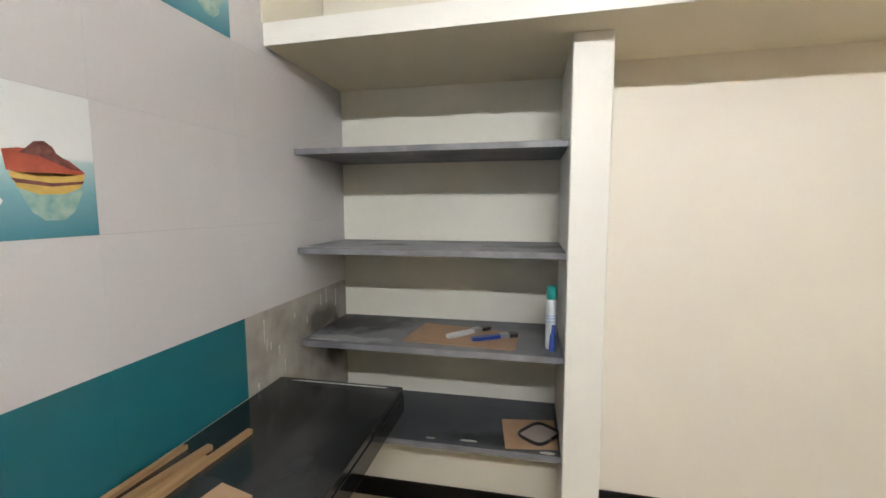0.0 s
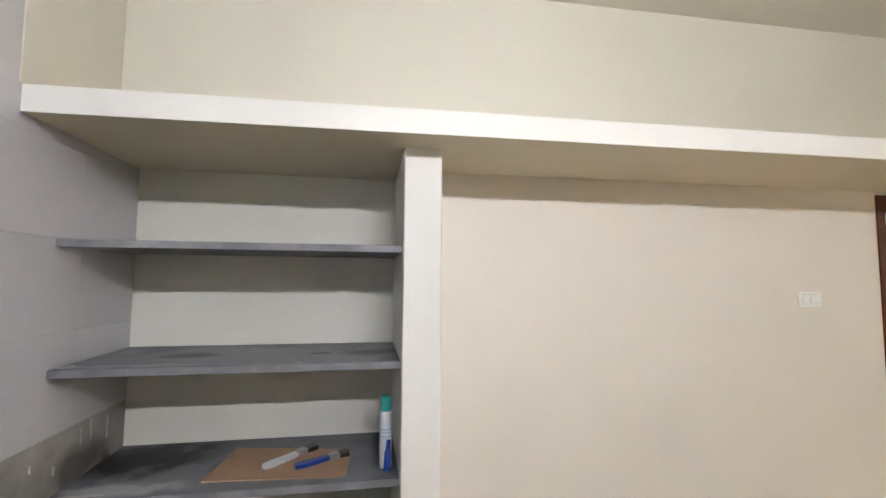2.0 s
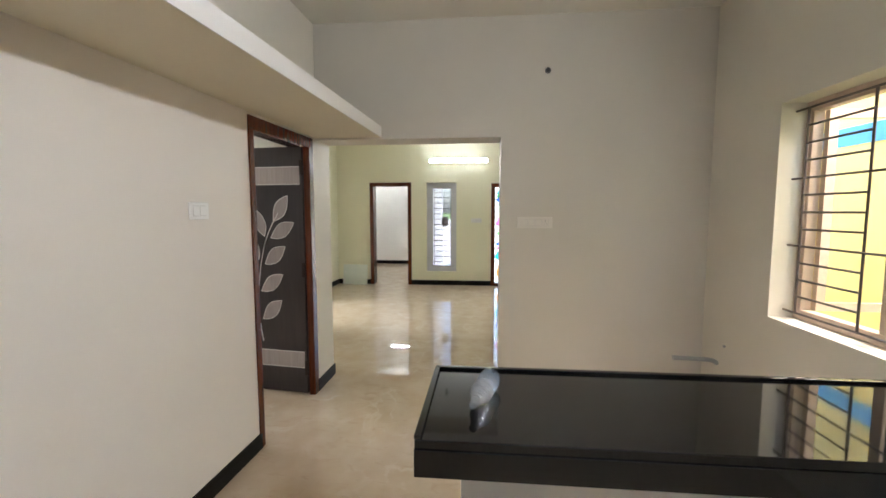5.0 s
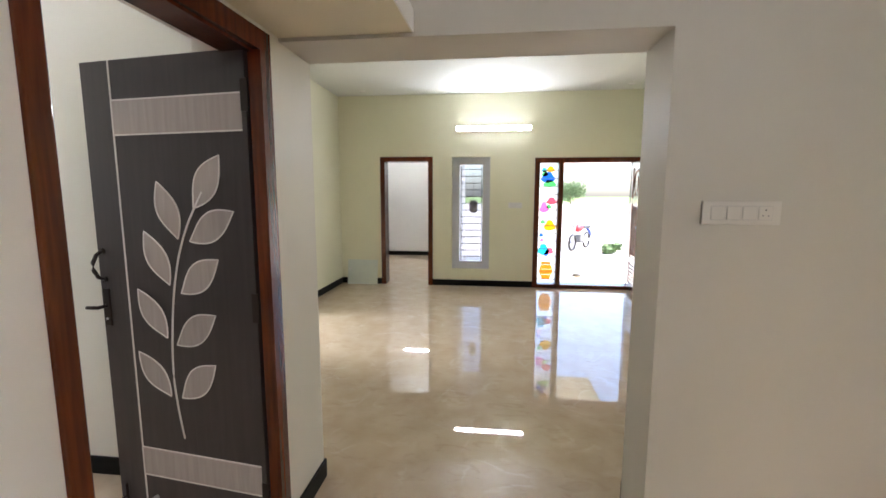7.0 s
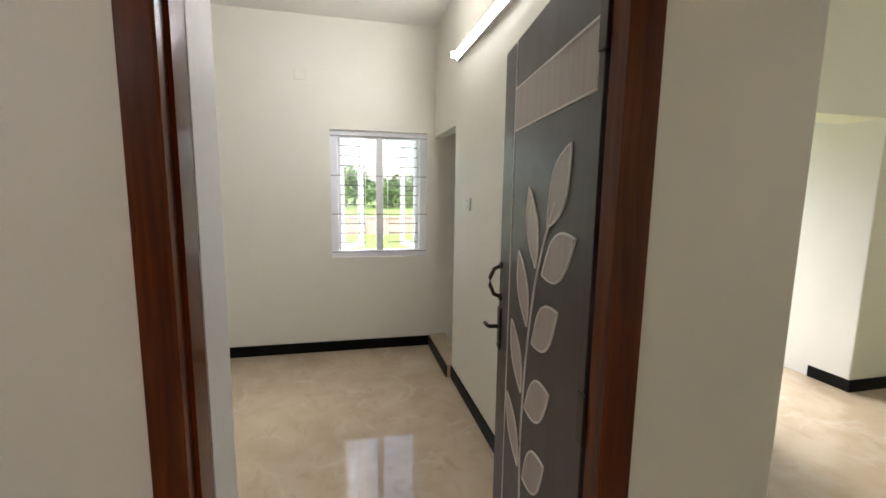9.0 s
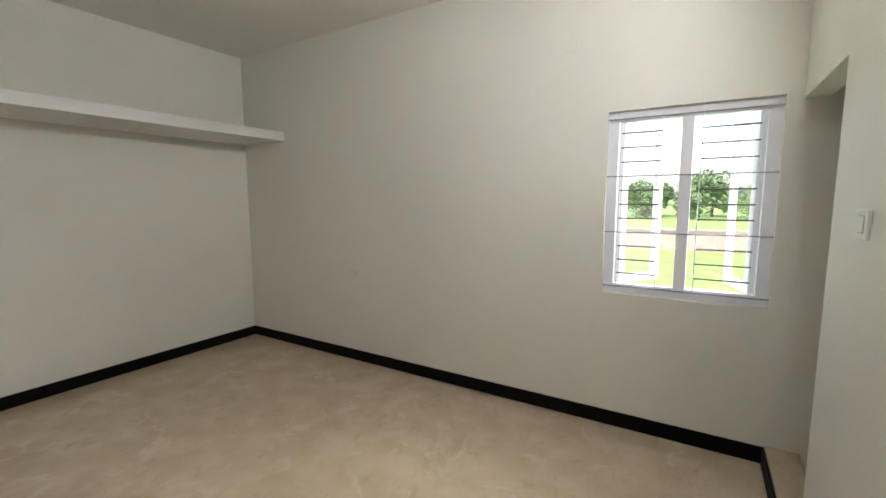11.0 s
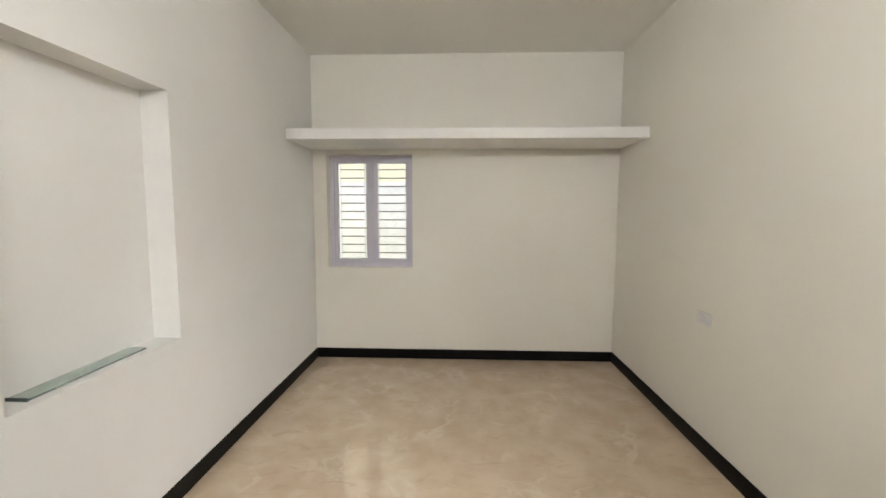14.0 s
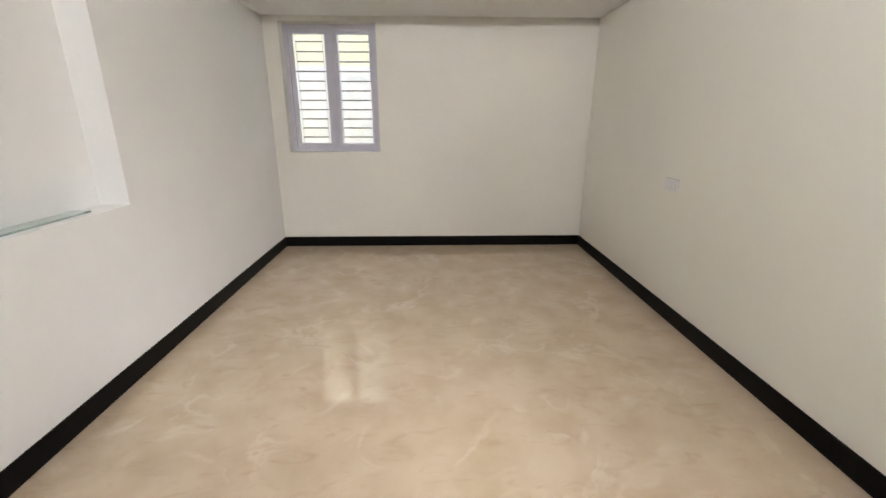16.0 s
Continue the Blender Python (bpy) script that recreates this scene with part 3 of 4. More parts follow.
def tiled_wall():
    ob = thing("wall_tiling", "white glazed kitchen wall tiles with a teal bottom row", "wall tiles", kind="structure")
    ys = [2.403 - 0.528 * k for k in range(5)]
    rows = [(1.078, 1.434), (1.434, 1.767), (1.767, 2.10), (2.10, 2.433), (2.433, 2.766), (2.766, CEIL)]
    g = 0.0003
    for z0, z1 in rows:
        for y1 in [3.305] + ys:
            y0 = max(2.403 if y1 > 3 else y1 - 0.528, -0.15)
            if y1 > 3:
                for a, b in ((2.403, 2.931), (2.931, 3.305)):
                    part("tile", boxes((-0.008, 0.0, a + g, b - g, z0 + g, z1 - g)), M_TILE, ob)
                continue
            pict = (abs(z0 - 1.434) < 0.01 and abs(y1 - 1.875) < 0.01) or (abs(z0 - 2.10) < 0.01 and abs(y1 - 2.403) < 0.01)
            tl = part("picture_tile" if pict else "tile", boxes((-0.008, 0.0, y0 + g, y1 - g, z0 + g, z1 - g)), M_PICT if pict else M_TILE, ob, "printed tile with a fruit bowl on blue" if pict else "")
            if pict:
                picture_print(tl, y0, z0)
    for y1 in ys:
        part("teal_tile", boxes((-0.008, 0.0, max(y1 - 0.528, -0.15) + g, y1 - g, 0.763, 1.078 - g)), M_TEAL, ob, "teal glazed tile")
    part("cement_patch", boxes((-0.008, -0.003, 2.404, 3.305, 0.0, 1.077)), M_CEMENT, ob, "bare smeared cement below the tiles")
    return ob


structure("kitchen_wall_loft_end", boxes((0.001, 0.006, 2.585, 3.108, 2.233, CEIL)), M_CREAM, "cream painted plaster at the end of the loft", "wall")
tiled_wall()


# ---- doors ----
def door_frame(name, axis, a, b, c0, c1, h, w=0.07, w0=0.0, label="polished red-brown wooden door frame"):
    """Frame of a doorway: from a to b along the axis, c0 to c1 through the wall."""
    ob = thing(name, label, "door frame", kind="structure")

    def bx(p, q, z0, z1):
        return boxes((p, q, c0, c1, z0, z1), bevel=0.004) if axis == "x" else boxes((c0, c1, p, q, z0, z1), bevel=0.004)
    part("jamb", bx(a, a + (w0 or w), 0, h - w), M_FRAME, ob)
    part("jamb", bx(b - w, b, 0, h - w), M_FRAME, ob)
    part("head", bx(a, b, h - w, h), M_FRAME, ob)
    return ob


f1 = thing("door_frame_1", "polished red-brown wooden door frame", "door frame", kind="structure")
part("jamb", boxes((3.90, 3.955, 3.02, 3.155, 0, 2.05), bevel=0.004), M_FRAME, f1)
part("jamb", prism([(4.725, 2.99), (4.80, 2.99), (4.80, 3.155), (4.776, 3.155), (4.776, 3.042), (4.725, 3.042)], 0, 2.05), M_FRAME, f1, "rebated jamb on the hinge side")
part("head", prism([(3.90, 3.02), (4.80, 2.99), (4.80, 3.155), (3.90, 3.155)], 2.05, 2.125), M_FRAME, f1)
part("stop", boxes((3.955, 3.962, 3.06, 3.10, 0, 2.05), (3.962, 4.72, 3.02, 3.04, 2.04, 2.05)), M_FRAME, f1)
door_frame("door_frame_2", "y", 3.10, 3.98, 10.15, 10.4, 2.135, 0.075)


def leaf_outline(L, w, n=14):
    """Pointed oval, base at the origin, tip at (0, L)."""
    pts = []
    for k in range(n + 1):
        s = k / n
        pts.append((w * math.sin(math.pi * s ** 0.9), L * s))
    for k in range(n - 1, 0, -1):
        s = k / n
        pts.append((-w * math.sin(math.pi * s ** 1.1), L * s))
    return pts


def leaf_door():
    """Flush door: x from the free edge to the hinge, decorated face towards -y, z up."""
    W, H, D = 0.797, 2.045, 0.035
    at = pose(4.823, 3.848, 0.012, 0, 0, -97.2)
    ob = thing("door_1", "open dark brown flush door with pale leaf inlay", "door", at=at, kind="structure")
    face = Matrix.Rotation(radians(90), 4, "X")
    part("panel", boxes((0, W, 0, D, 0, H), bevel=0.002), M_DOOR, ob)
    gx = 0.152
    part("inlay_line", boxes((gx - 0.004, gx + 0.004, -0.002, 0.004, 0.002, H - 0.002)), M_GROOVE, ob, "thin pale vertical inlay line")
    for z0, z1 in ((0.222, 0.35), (1.748, 1.882)):
        part("inlay_band", boxes((gx + 0.004, 0.777, -0.002, 0.004, z0, z1)), M_INLAY, ob, "pale grey inlaid cross band")
        part("inlay_border", boxes((gx + 0.004, 0.777, -0.0035, 0.004, z1, z1 + 0.006)), M_GROOVE, ob, "thin pale line")
        part("inlay_border", boxes((gx + 0.004, 0.777, -0.0035, 0.004, z0 - 0.006, z0)), M_GROOVE, ob, "thin pale line")
    key = [(0.393, 0.427), (0.375, 0.54), (0.361, 0.674), (0.362, 0.80), (0.372, 0.918), (0.385, 1.02), (0.402, 1.116), (0.437, 1.251), (0.493, 1.383), (0.571, 1.51)]
    st = []
    for k in range(len(key) - 1):
        p0, p1, p2, p3 = (Vector(key[max(0, min(len(key) - 1, k + d))]) for d in (-1, 0, 1, 2))
        for q in range(5):
            s = q / 5
            v = 0.5 * (2 * p1 + (p2 - p0) * s + (2 * p0 - 5 * p1 + 4 * p2 - p3) * s * s + (3 * p1 - p0 - 3 * p2 + p3) * s ** 3)
            st.append((v.x, -0.001, v.y))
    st.append((0.571, -0.001, 1.51))
    part("stem", sweep(st, 0.0045, 6), M_GROOVE, ob, "thin pale curved stem")
    # base x, base z, tip x, tip z of each inlaid leaf
    leaves = [(0.525, 1.445, 0.662, 1.653), (0.438, 1.317, 0.351, 1.552), (0.497, 1.309, 0.714, 1.433), (0.377, 1.119, 0.265, 1.345), (0.435, 1.087, 0.628, 1.236),
              (0.343, 0.884, 0.207, 1.092), (0.392, 0.858, 0.597, 1.0), (0.339, 0.618, 0.182, 0.809), (0.398, 0.618, 0.581, 0.782)]
    for bx, bz, tx, tz in leaves:
        L = math.hypot(tx - bx, tz - bz)
        m = face @ Matrix.Translation((bx, bz, 0)) @ Matrix.Rotation(math.atan2(-(tx - bx), tz - bz), 4, "Z")
        w = 0.052 if tx < bx else 0.056
        leaf = part("leaf_inlay", prism(leaf_outline(L, w), -0.004, 0.0025, m), M_INLAY, ob, "pale grey leaf-shaped inlay")
        rim = [(px, py, 0.002) for px, py in leaf_outline(L, w)]
        rim.append(rim[0])
        part("rim", sweep(rim, 0.0034, 6, m), M_GROOVE, leaf, "thin pale rim")
    hx = 0.03
    pts = [(hx, -0.002, 1.253), (hx, -0.03, 1.24), (hx - 0.004, -0.045, 1.205), (hx - 0.004, -0.045, 1.175), (hx, -0.03, 1.14), (hx, -0.002, 1.127)]
    hd = part("pull_handle", sweep(pts, 0.008, 10), M_IRON, ob, "dark bronze bow handle", True)
    for z in (1.253, 1.127):
        part("rosette", cyls(((hx, 0, z), (hx, -0.008, z), 0.014)), M_IRON, hd)
    lk = part("lock_plate", boxes((hx - 0.02, hx + 0.02, -0.008, 0.0, 0.917, 1.086), bevel=0.003), M_IRON, ob, "dark bronze lock plate")
    part("lever", sweep([(hx, -0.005, 1.008), (hx, -0.045, 1.008), (hx - 0.02, -0.05, 1.008), (hx - 0.055, -0.05, 1.006)], 0.008, 10), M_IRON, lk)
    part("keyhole", cyls(((hx, -0.01, 0.95), (hx, -0.007, 0.95), 0.006)), M_STEEL, lk)
    tb = part("tower_bolt", cyls(((hx + 0.02, -0.012, 0.03), (hx + 0.02, -0.012, 0.16), 0.007)), M_IRON, ob, "dark bronze tower bolt")
    part("knob", cyls(((hx + 0.02, -0.012, 0.1), (hx + 0.02, -0.045, 0.1), 0.006)), M_IRON, tb)
    for z in (0.22, 1.045, 1.875):
        part("hinge", boxes((W - 0.02, W + 0.014, -0.006, 0.0, z - 0.06, z + 0.06), bevel=0.002), M_IRON, ob)
    part("door_stop_peg", cyls(((0.21, 0.0, 0.11), (0.21, -0.03, 0.11), 0.012)), M_STEEL, ob)
    return ob


leaf_door()

# main door frame with side light, and its open carved leaf
md = door_frame("main_door_frame", "y", -0.17, 1.45, 10.15, 10.4, 2.105, 0.08, 0.08, "polished brown wooden frame with a stained glass side light")
part("mullion", boxes((10.15, 10.4, 1.0, 1.08, 0.06, 2.025), bevel=0.004), M_FRAME, md)
part("threshold", boxes((10.15, 10.4, -0.09, 1.37, 0.0, 0.06), bevel=0.004), M_FRAME, md)


# ---- windows ----
M_BROWNWIN = mat("pinkish_cream_window_wood", (0.62, 0.48, 0.38), 0.4, var=0.1, scale=12)


def grille(parent, axis, a, b, c, z0, z1, groups, n_short=3, thirds=3, r=0.0065, upright=None, level=None):
    """Steel window grille in the plane across c: long level bars, and groups of short bars between uprights."""
    def P(u, z):
        return (u, c, z) if axis == "x" else (c, u, z)
    for k in range(thirds + 1):
        z = z0 + (z1 - z0) * k / thirds
        part("grille_bar", cyls((P(a, z), P(b, z), r), seg=8), level or M_GRILLE, parent)
    for u0, u1 in groups:
        for u in (u0, u1):
            part("grille_upright", cyls((P(u, z0), P(u, z1), r * (0.75 if upright else 1)), seg=8), upright or M_GRILLE, parent)
        for k in range(thirds):
            for q in range(1, n_short + 1):
                z = z0 + (z1 - z0) * (k + q / (n_short + 1)) / thirds
                part("short_bar", cyls((P(u0, z), P(u1, z), r), seg=8), M_GRILLE, parent)


def turned(m, *bs):
    """Boxes swung about a hinge."""
    bm = boxes(*bs)
    bmesh.ops.transform(bm, matrix=m, verts=bm.verts[:])
    return bm


def casement(name, axis, a, b, c, z0, z1, out, fw=0.06, sash_open=(), label="", mullion=True, material=None, sw=0.05, pane=None, swing=(0, 0)):
    fm = material or M_UPVC
    """uPVC window: outer frame from a to b, depth from c outwards (out = +1 or -1 along the wall's normal)."""
    ob = thing(name, label or "white uPVC casement window with a steel grille", "window", kind="structure")
    d = 0.06 * out

    def bx(p, q, z_0, z_1, c0=c, c1=None):
        c1 = c + d if c1 is None else c1
        c0, c1 = min(c0, c1), max(c0, c1)
        return (p, q, c0, c1, z_0, z_1) if axis == "x" else (c0, c1, p, q, z_0, z_1)
    part("window_frame", boxes(bx(a, b, z0, z0 + fw), bx(a, b, z1 - fw, z1), bx(a, a + fw, z0 + fw, z1 - fw), bx(b - fw, b, z0 + fw, z1 - fw), bevel=0.003), fm, ob)
    mid = (a + b) / 2
    if mullion:
        part("mullion", boxes(bx(mid - fw / 2, mid + fw / 2, z0 + fw, z1 - fw), bevel=0.003), fm, ob)
        bays = [(a + fw, mid - fw / 2), (mid + fw / 2, b - fw)]
    else:
        bays = [(a + fw, b - fw)]
    for i, (p, q) in enumerate(bays):
        if i in sash_open:
            # sash swung outwards about its outer side
            h = p if i == 0 else q
            e0, e1 = (h, h + 0.035) if i == 0 else (h - 0.035, h)
            L = (q - p) * out
            turn = Matrix.Translation((h, c + d, 0)) @ Matrix.Rotation(radians(swing[i]), 4, "Z") @ Matrix.Translation((-h, -c - d, 0))
            s = part("open_sash", turned(turn, bx(e0, e1, z0 + fw, z0 + fw + sw, c + d, c + d + L), bx(e0, e1, z1 - fw - sw, z1 - fw, c + d, c + d + L),
                                        bx(e0, e1, z0 + fw + sw, z1 - fw - sw, c + d, c + d + sw * out), bx(e0, e1, z0 + fw + sw, z1 - fw - sw, c + d + L - sw * out, c + d + L)), fm, ob)
            g = part("pane", turned(turn, bx((e0 + e1) / 2 - 0.003, (e0 + e1) / 2 + 0.003, z0 + fw + sw, z1 - fw - sw, c + d + sw * out, c + d + L - sw * out)), pane or M_PANE, s)
        else:
            c0, c1 = c + d * 0.2, c + d * 0.8
            s = part("sash", boxes(bx(p, q, z0 + fw, z0 + fw + sw, c0, c1), bx(p, q, z1 - fw - sw, z1 - fw, c0, c1), bx(p, p + sw, z0 + fw + sw, z1 - fw - sw, c0, c1), bx(q - sw, q, z0 + fw + sw, z1 - fw - sw, c0, c1), bevel=0.002), fm, ob)
            g = part("pane", boxes(bx(p + sw, q - sw, z0 + fw + sw, z1 - fw - sw, c + d * 0.45, c + d * 0.55)), pane or M_PANE, s)
        g.visible_shadow = False
    return ob


wn1 = casement("window_1", "x", 4.105, 5.005, 6.392, 0.915, 2.09, 1, 0.065, (0, 1), "white uPVC window with open sashes and brown grille", swing=(-38, 18))
grille(wn1, "x", 4.107, 5.003, 6.376, 0.965, 2.04, ((4.19, 4.42), (4.63, 4.91)), r=0.0045, upright=M_UPVC, level=M_GREYBAR)
wn2 = casement("window_2", "y", 3.455, 4.325, 0.20, 0.945, 2.09, -1, 0.045, (), "pale grey window with two closed panes", True, M_LIGHTALU, 0.036)
grille(wn2, "y", 3.457, 4.323, 0.125, 0.995, 2.04, ((3.55, 3.80), (3.95, 4.24)), r=0.006, upright=M_LIGHTALU)
wn3 = casement("window_3", "x", 2.94, 4.14, -0.29, 0.89, 2.17, -1, 0.06, (0, 1), "pinkish cream framed kitchen window with a steel grille", True, M_BROWNWIN)
grille(wn3, "x", 2.942, 4.138, -0.235, 0.94, 2.12, ((3.0, 3.42), (3.62, 4.04)))
wn4 = casement("window_4", "y", 2.161, 2.785, 10.27, 0.278, 2.13, 1, 0.085, (), "tall narrow grey window with a steel grille", False, M_ALU, 0.035, M_PANE_GREY)
grille(wn4, "y", 2.163, 2.783, 10.345, 0.36, 2.05, ((2.30, 2.64),), 4)


# ---- tube lights ----
def tube_light(name, m, label, material, r=0.021):
    """Tube in a batten along x, facing -y, its back on the wall."""
    ob = thing(name, label, "tube light", at=m)
    part("housing", boxes((-0.6, 0.6, -0.025, 0.0, -0.042, 0.042), bevel=0.004), M_PLASTIC, ob)
    pts = [(-0.025 - r * 0.5 * math.sin(math.pi * k / 12), r * 1.6 * math.cos(math.pi * k / 12)) for k in range(13)]
    part("diffuser", prism(pts, -0.58, 0.58, Matrix(((0, 0, 1, 0), (1, 0, 0, 0), (0, 1, 0, 0), (0, 0, 0, 1)))), material, ob, "glowing white diffuser")
    for a, b in ((-0.6, -0.58), (0.58, 0.6)):
        part("end_cap", boxes((a, b, -0.075, -0.025, -0.024, 0.024), bevel=0.004), M_PLASTIC, ob)
    return ob


tube_light("tube_light", pose(10.17, 2.12, 2.57, 0, 0, -90), "lit white tube light on the hall wall", M_TUBE_HALL)
tube_light("tube_light", pose(5.08, 4.90, 2.55, 0, 0, -90), "lit white tube light on the bedroom wall", M_TUBE_BED)
tube_light("tube_light", pose(1.6, -0.15, 2.72, 0, 0, 180), "lit white tube light on the kitchen wall", M_TUBE)
tube_light("tube_light", pose(13.7, 3.75, 2.5, 0, 0, -90), "lit white tube light in the far room", M_TUBE_HALL)


# ---- switch plates and sockets ----
def switch_plate(m, w, h, mods, label, socket=False, gap=None, material=None):
    """Plate in x-z, facing -y, centred; mods switches side by side, the last one a socket if asked."""
    ob = thing("switch_plate", label, "switch plate", at=m)
    part("plate", boxes((-w / 2, w / 2, -0.011, 0.0, -h / 2, h / 2), bevel=0.004), material or M_PLASTIC, ob)
    n = mods
    mw = min((w - 0.04) / n, 0.056)
    x0 = -mw * n / 2
    mh = min(h * 0.56, 0.05)
    for k in range(n):
        a, b = x0 + k * mw + 0.0045, x0 + (k + 1) * mw - 0.0045
        part("gap", boxes((a - 0.0019, b + 0.0019, -0.0118, -0.009, -mh / 2 - 0.0019, mh / 2 + 0.0019)), gap or M_DARKPL, ob)
        key = part("socket_face" if socket and k == n - 1 else "rocker", boxes((a, b, -0.0145, -0.009, -mh / 2, mh / 2), bevel=0.0012), material or M_PLASTIC, ob)
        if socket and k == n - 1:
            c = (a + b) / 2
            for dx, dz, r in ((0, mh * 0.22, 0.0032), (-mw * 0.18, -mh * 0.2, 0.0024), (mw * 0.18, -mh * 0.2, 0.0024)):
                part("pin_hole", cyls(((c + dx, -0.0152, dz), (c + dx, -0.012, dz), r), seg=10), M_DARKPL, key)
    return ob


switch_plate(pose(3.72, 3.32, 1.436, 0, 0, 180), 0.275, 0.092, 4, "white switch plate with three rockers and a socket", True)
switch_plate(pose(3.43, 3.0435, 1.54, 0, 0, -1.64), 0.142, 0.088, 2, "white two-switch plate on the cream wall", gap=M_SOFTGAP, material=M_BRIGHTPL)
switch_plate(pose(4.89, 1.186, 1.446, 0, 0, -90), 0.28, 0.09, 4, "white switch plate with a socket beside the opening", True, M_SOFTGAP, M_BEIGEPL)
switch_plate(pose(1.89, 6.36, 0.86, 0, 0, 0), 0.15, 0.08, 2, "white socket plate low on the bedroom wall", True, M_SOFTGAP)
switch_plate(pose(5.08, 5.17, 1.46, 0, 0, -90), 0.10, 0.09, 1, "small white switch plate beside the opening")
switch_plate(pose(10.17, 1.75, 1.35, 0, 0, -90), 0.22, 0.09, 4, "pale switch plate on the hall wall beside the door")

single("conduit_cover", boxes((3.82, 3.905, 6.352, 6.36, 2.50, 2.60), bevel=0.003), M_BED, "blank pale cover plate high on the bedroom wall", "cover plate")

# wall niche: glass piece leaning on the ledge
gs = single("glass_strip", boxes((2.63, 3.2, 3.192, 3.275, 0.857, 0.865), bevel=0.001), M_GLASS, "loose strip of green-edged glass on the niche ledge", "glass")
part("end_edge", boxes((3.2005, 3.206, 3.192, 3.275, 0.8555, 0.869), bevel=0.001), mat("dark_green_glass_edge", (0.02, 0.04, 0.035), 0.3), gs, "dark cut end of the glass")

# sill of the side room opening
ds = thing("door_sill", "raised beige tiled sill across the side room opening", "door sill", kind="structure")
part("sill_tile", boxes((5.04, 5.20, 5.57, 6.36, 0.0, 0.11), bevel=0.003), M_FLOOR, ds)
part("sill_edge", boxes((5.028, 5.04, 5.57, 6.348, 0.0, 0.10), bevel=0.002), M_SKIRT, ds)

# ---- kitchen clutter ----
M_CARD = mat("brown_cardboard", (0.42, 0.27, 0.17), 0.85, var=0.08, scale=12, bump=0.2, bscale=80)
M_BATTEN = wood("raw_sawn_wood", (0.42, 0.26, 0.13), (0.30, 0.17, 0.08), rough=0.7, axis=1, coat=0.0)
M_BLUE = mat("blue_plastic", (0.01, 0.05, 0.30), 0.3, var=0.1, scale=30)
M_GREENCAP = mat("sea_green_plastic", (0.02, 0.30, 0.28), 0.3, var=0.05)
M_WHITEPL = mat("white_printed_plastic", (0.72, 0.76, 0.80), 0.3, var=0.06, scale=25)
M_BLACKPL = mat("black_plastic", (0.012, 0.011, 0.013), 0.35, var=0.2)

single("cardboard_sheet", prism([(0.476, 2.873), (0.515, 3.19), (1.0, 3.10), (1.015, 3.08), (1.005, 2.85), (0.985, 2.835)], 0.8705, 0.8745), M_CARD, "flat brown cardboard sheet lying on the shelf", "cardboard")
single("cardboard_sheet", prism([(0.935, 3.066), (1.19, 3.10), (1.198, 2.843), (0.968, 2.809)], 0.4305, 0.4345), M_CARD, "brown cardboard piece lying on the lowest shelf", "cardboard")


M_PALEBLUE = mat("pale_blue_print", (0.35, 0.5, 0.72), 0.4)


def brush(name, a, b, z, body, tip, label):
    a, b = Vector((*a, z)), Vector((*b, z))
    u = (b - a).normalized()
    ob = thing(name, label, "tool")
    c = a + (b - a) * 0.62
    v = Vector((-u.y, u.x, 0))
    part("handle", prism([tuple((a + v * 0.012).xy), tuple((a + u * 0.03 + v * 0.019).xy), tuple((c + v * 0.013).xy), tuple((c - v * 0.013).xy), tuple((a + u * 0.03 - v * 0.019).xy), tuple((a - v * 0.012).xy)], z, z + 0.016), body, ob)
    part("ferrule", prism([tuple((c + v * 0.015).xy), tuple((c + u * 0.045 + v * 0.018).xy), tuple((c + u * 0.045 - v * 0.018).xy), tuple((c - v * 0.015).xy)], z, z + 0.02), M_STEEL, ob)
    part("bristle_head", prism([tuple((c + u * 0.045 + v * 0.017).xy), tuple((b + v * 0.023).xy), tuple((b + u * 0.01).xy), tuple((b - v * 0.023).xy), tuple((c + u * 0.045 - v * 0.017).xy)], z, z + 0.018), tip, ob)
    return ob


brush("paint_tool", (0.68, 2.945), (0.855, 3.13), 0.8748, M_WHITEPL, M_BLACKPL, "small white-handled tool lying on the cardboard")
brush("paint_tool", (0.80, 2.93), (1.0, 3.04), 0.8748, M_BLUE, M_BLACKPL, "small blue-handled tool lying on the cardboard")

sc = thing("spray_can", "slim white bottle with a sea-green cap and pale blue print", "can")
part("body", lathe([(0.022, 0.870), (0.0245, 0.875), (0.0245, 0.978), (0.0225, 1.068), (0.020, 1.096)], 28, (1.157, 2.905, 0)), M_WHITEPL, sc, "white printed body", True)
part("cap", lathe([(0.0215, 1.094), (0.023, 1.100), (0.0225, 1.143), (0.019, 1.154)], 28, (1.157, 2.905, 0)), M_GREENCAP, sc, "sea-green cap", True)
for z in (0.993, 1.008, 1.020):
    part("print_panel", lathe([(0.0243, z), (0.0246, z + 0.001), (0.0245, z + 0.004), (0.024, z + 0.005)], 28, (1.157, 2.905, 0)), M_PALEBLUE, sc, "thin pale blue printed line", True)
bt = thing("blue_tube", "small blue plastic tube standing against the white bottle", "tube", at=pose(1.160, 2.862, 0.8705, -9, 4, 0))
part("body", lathe([(0.012, 0.001), (0.0135, 0.004), (0.0135, 0.07), (0.009, 0.082)], 20, (0, 0, 0)), M_BLUE, bt, "", True)
part("cap", lathe([(0.0085, 0.082), (0.009, 0.085), (0.0085, 0.112), (0.006, 0.116)], 20, (0, 0, 0)), M_BLUE, bt, "", True)

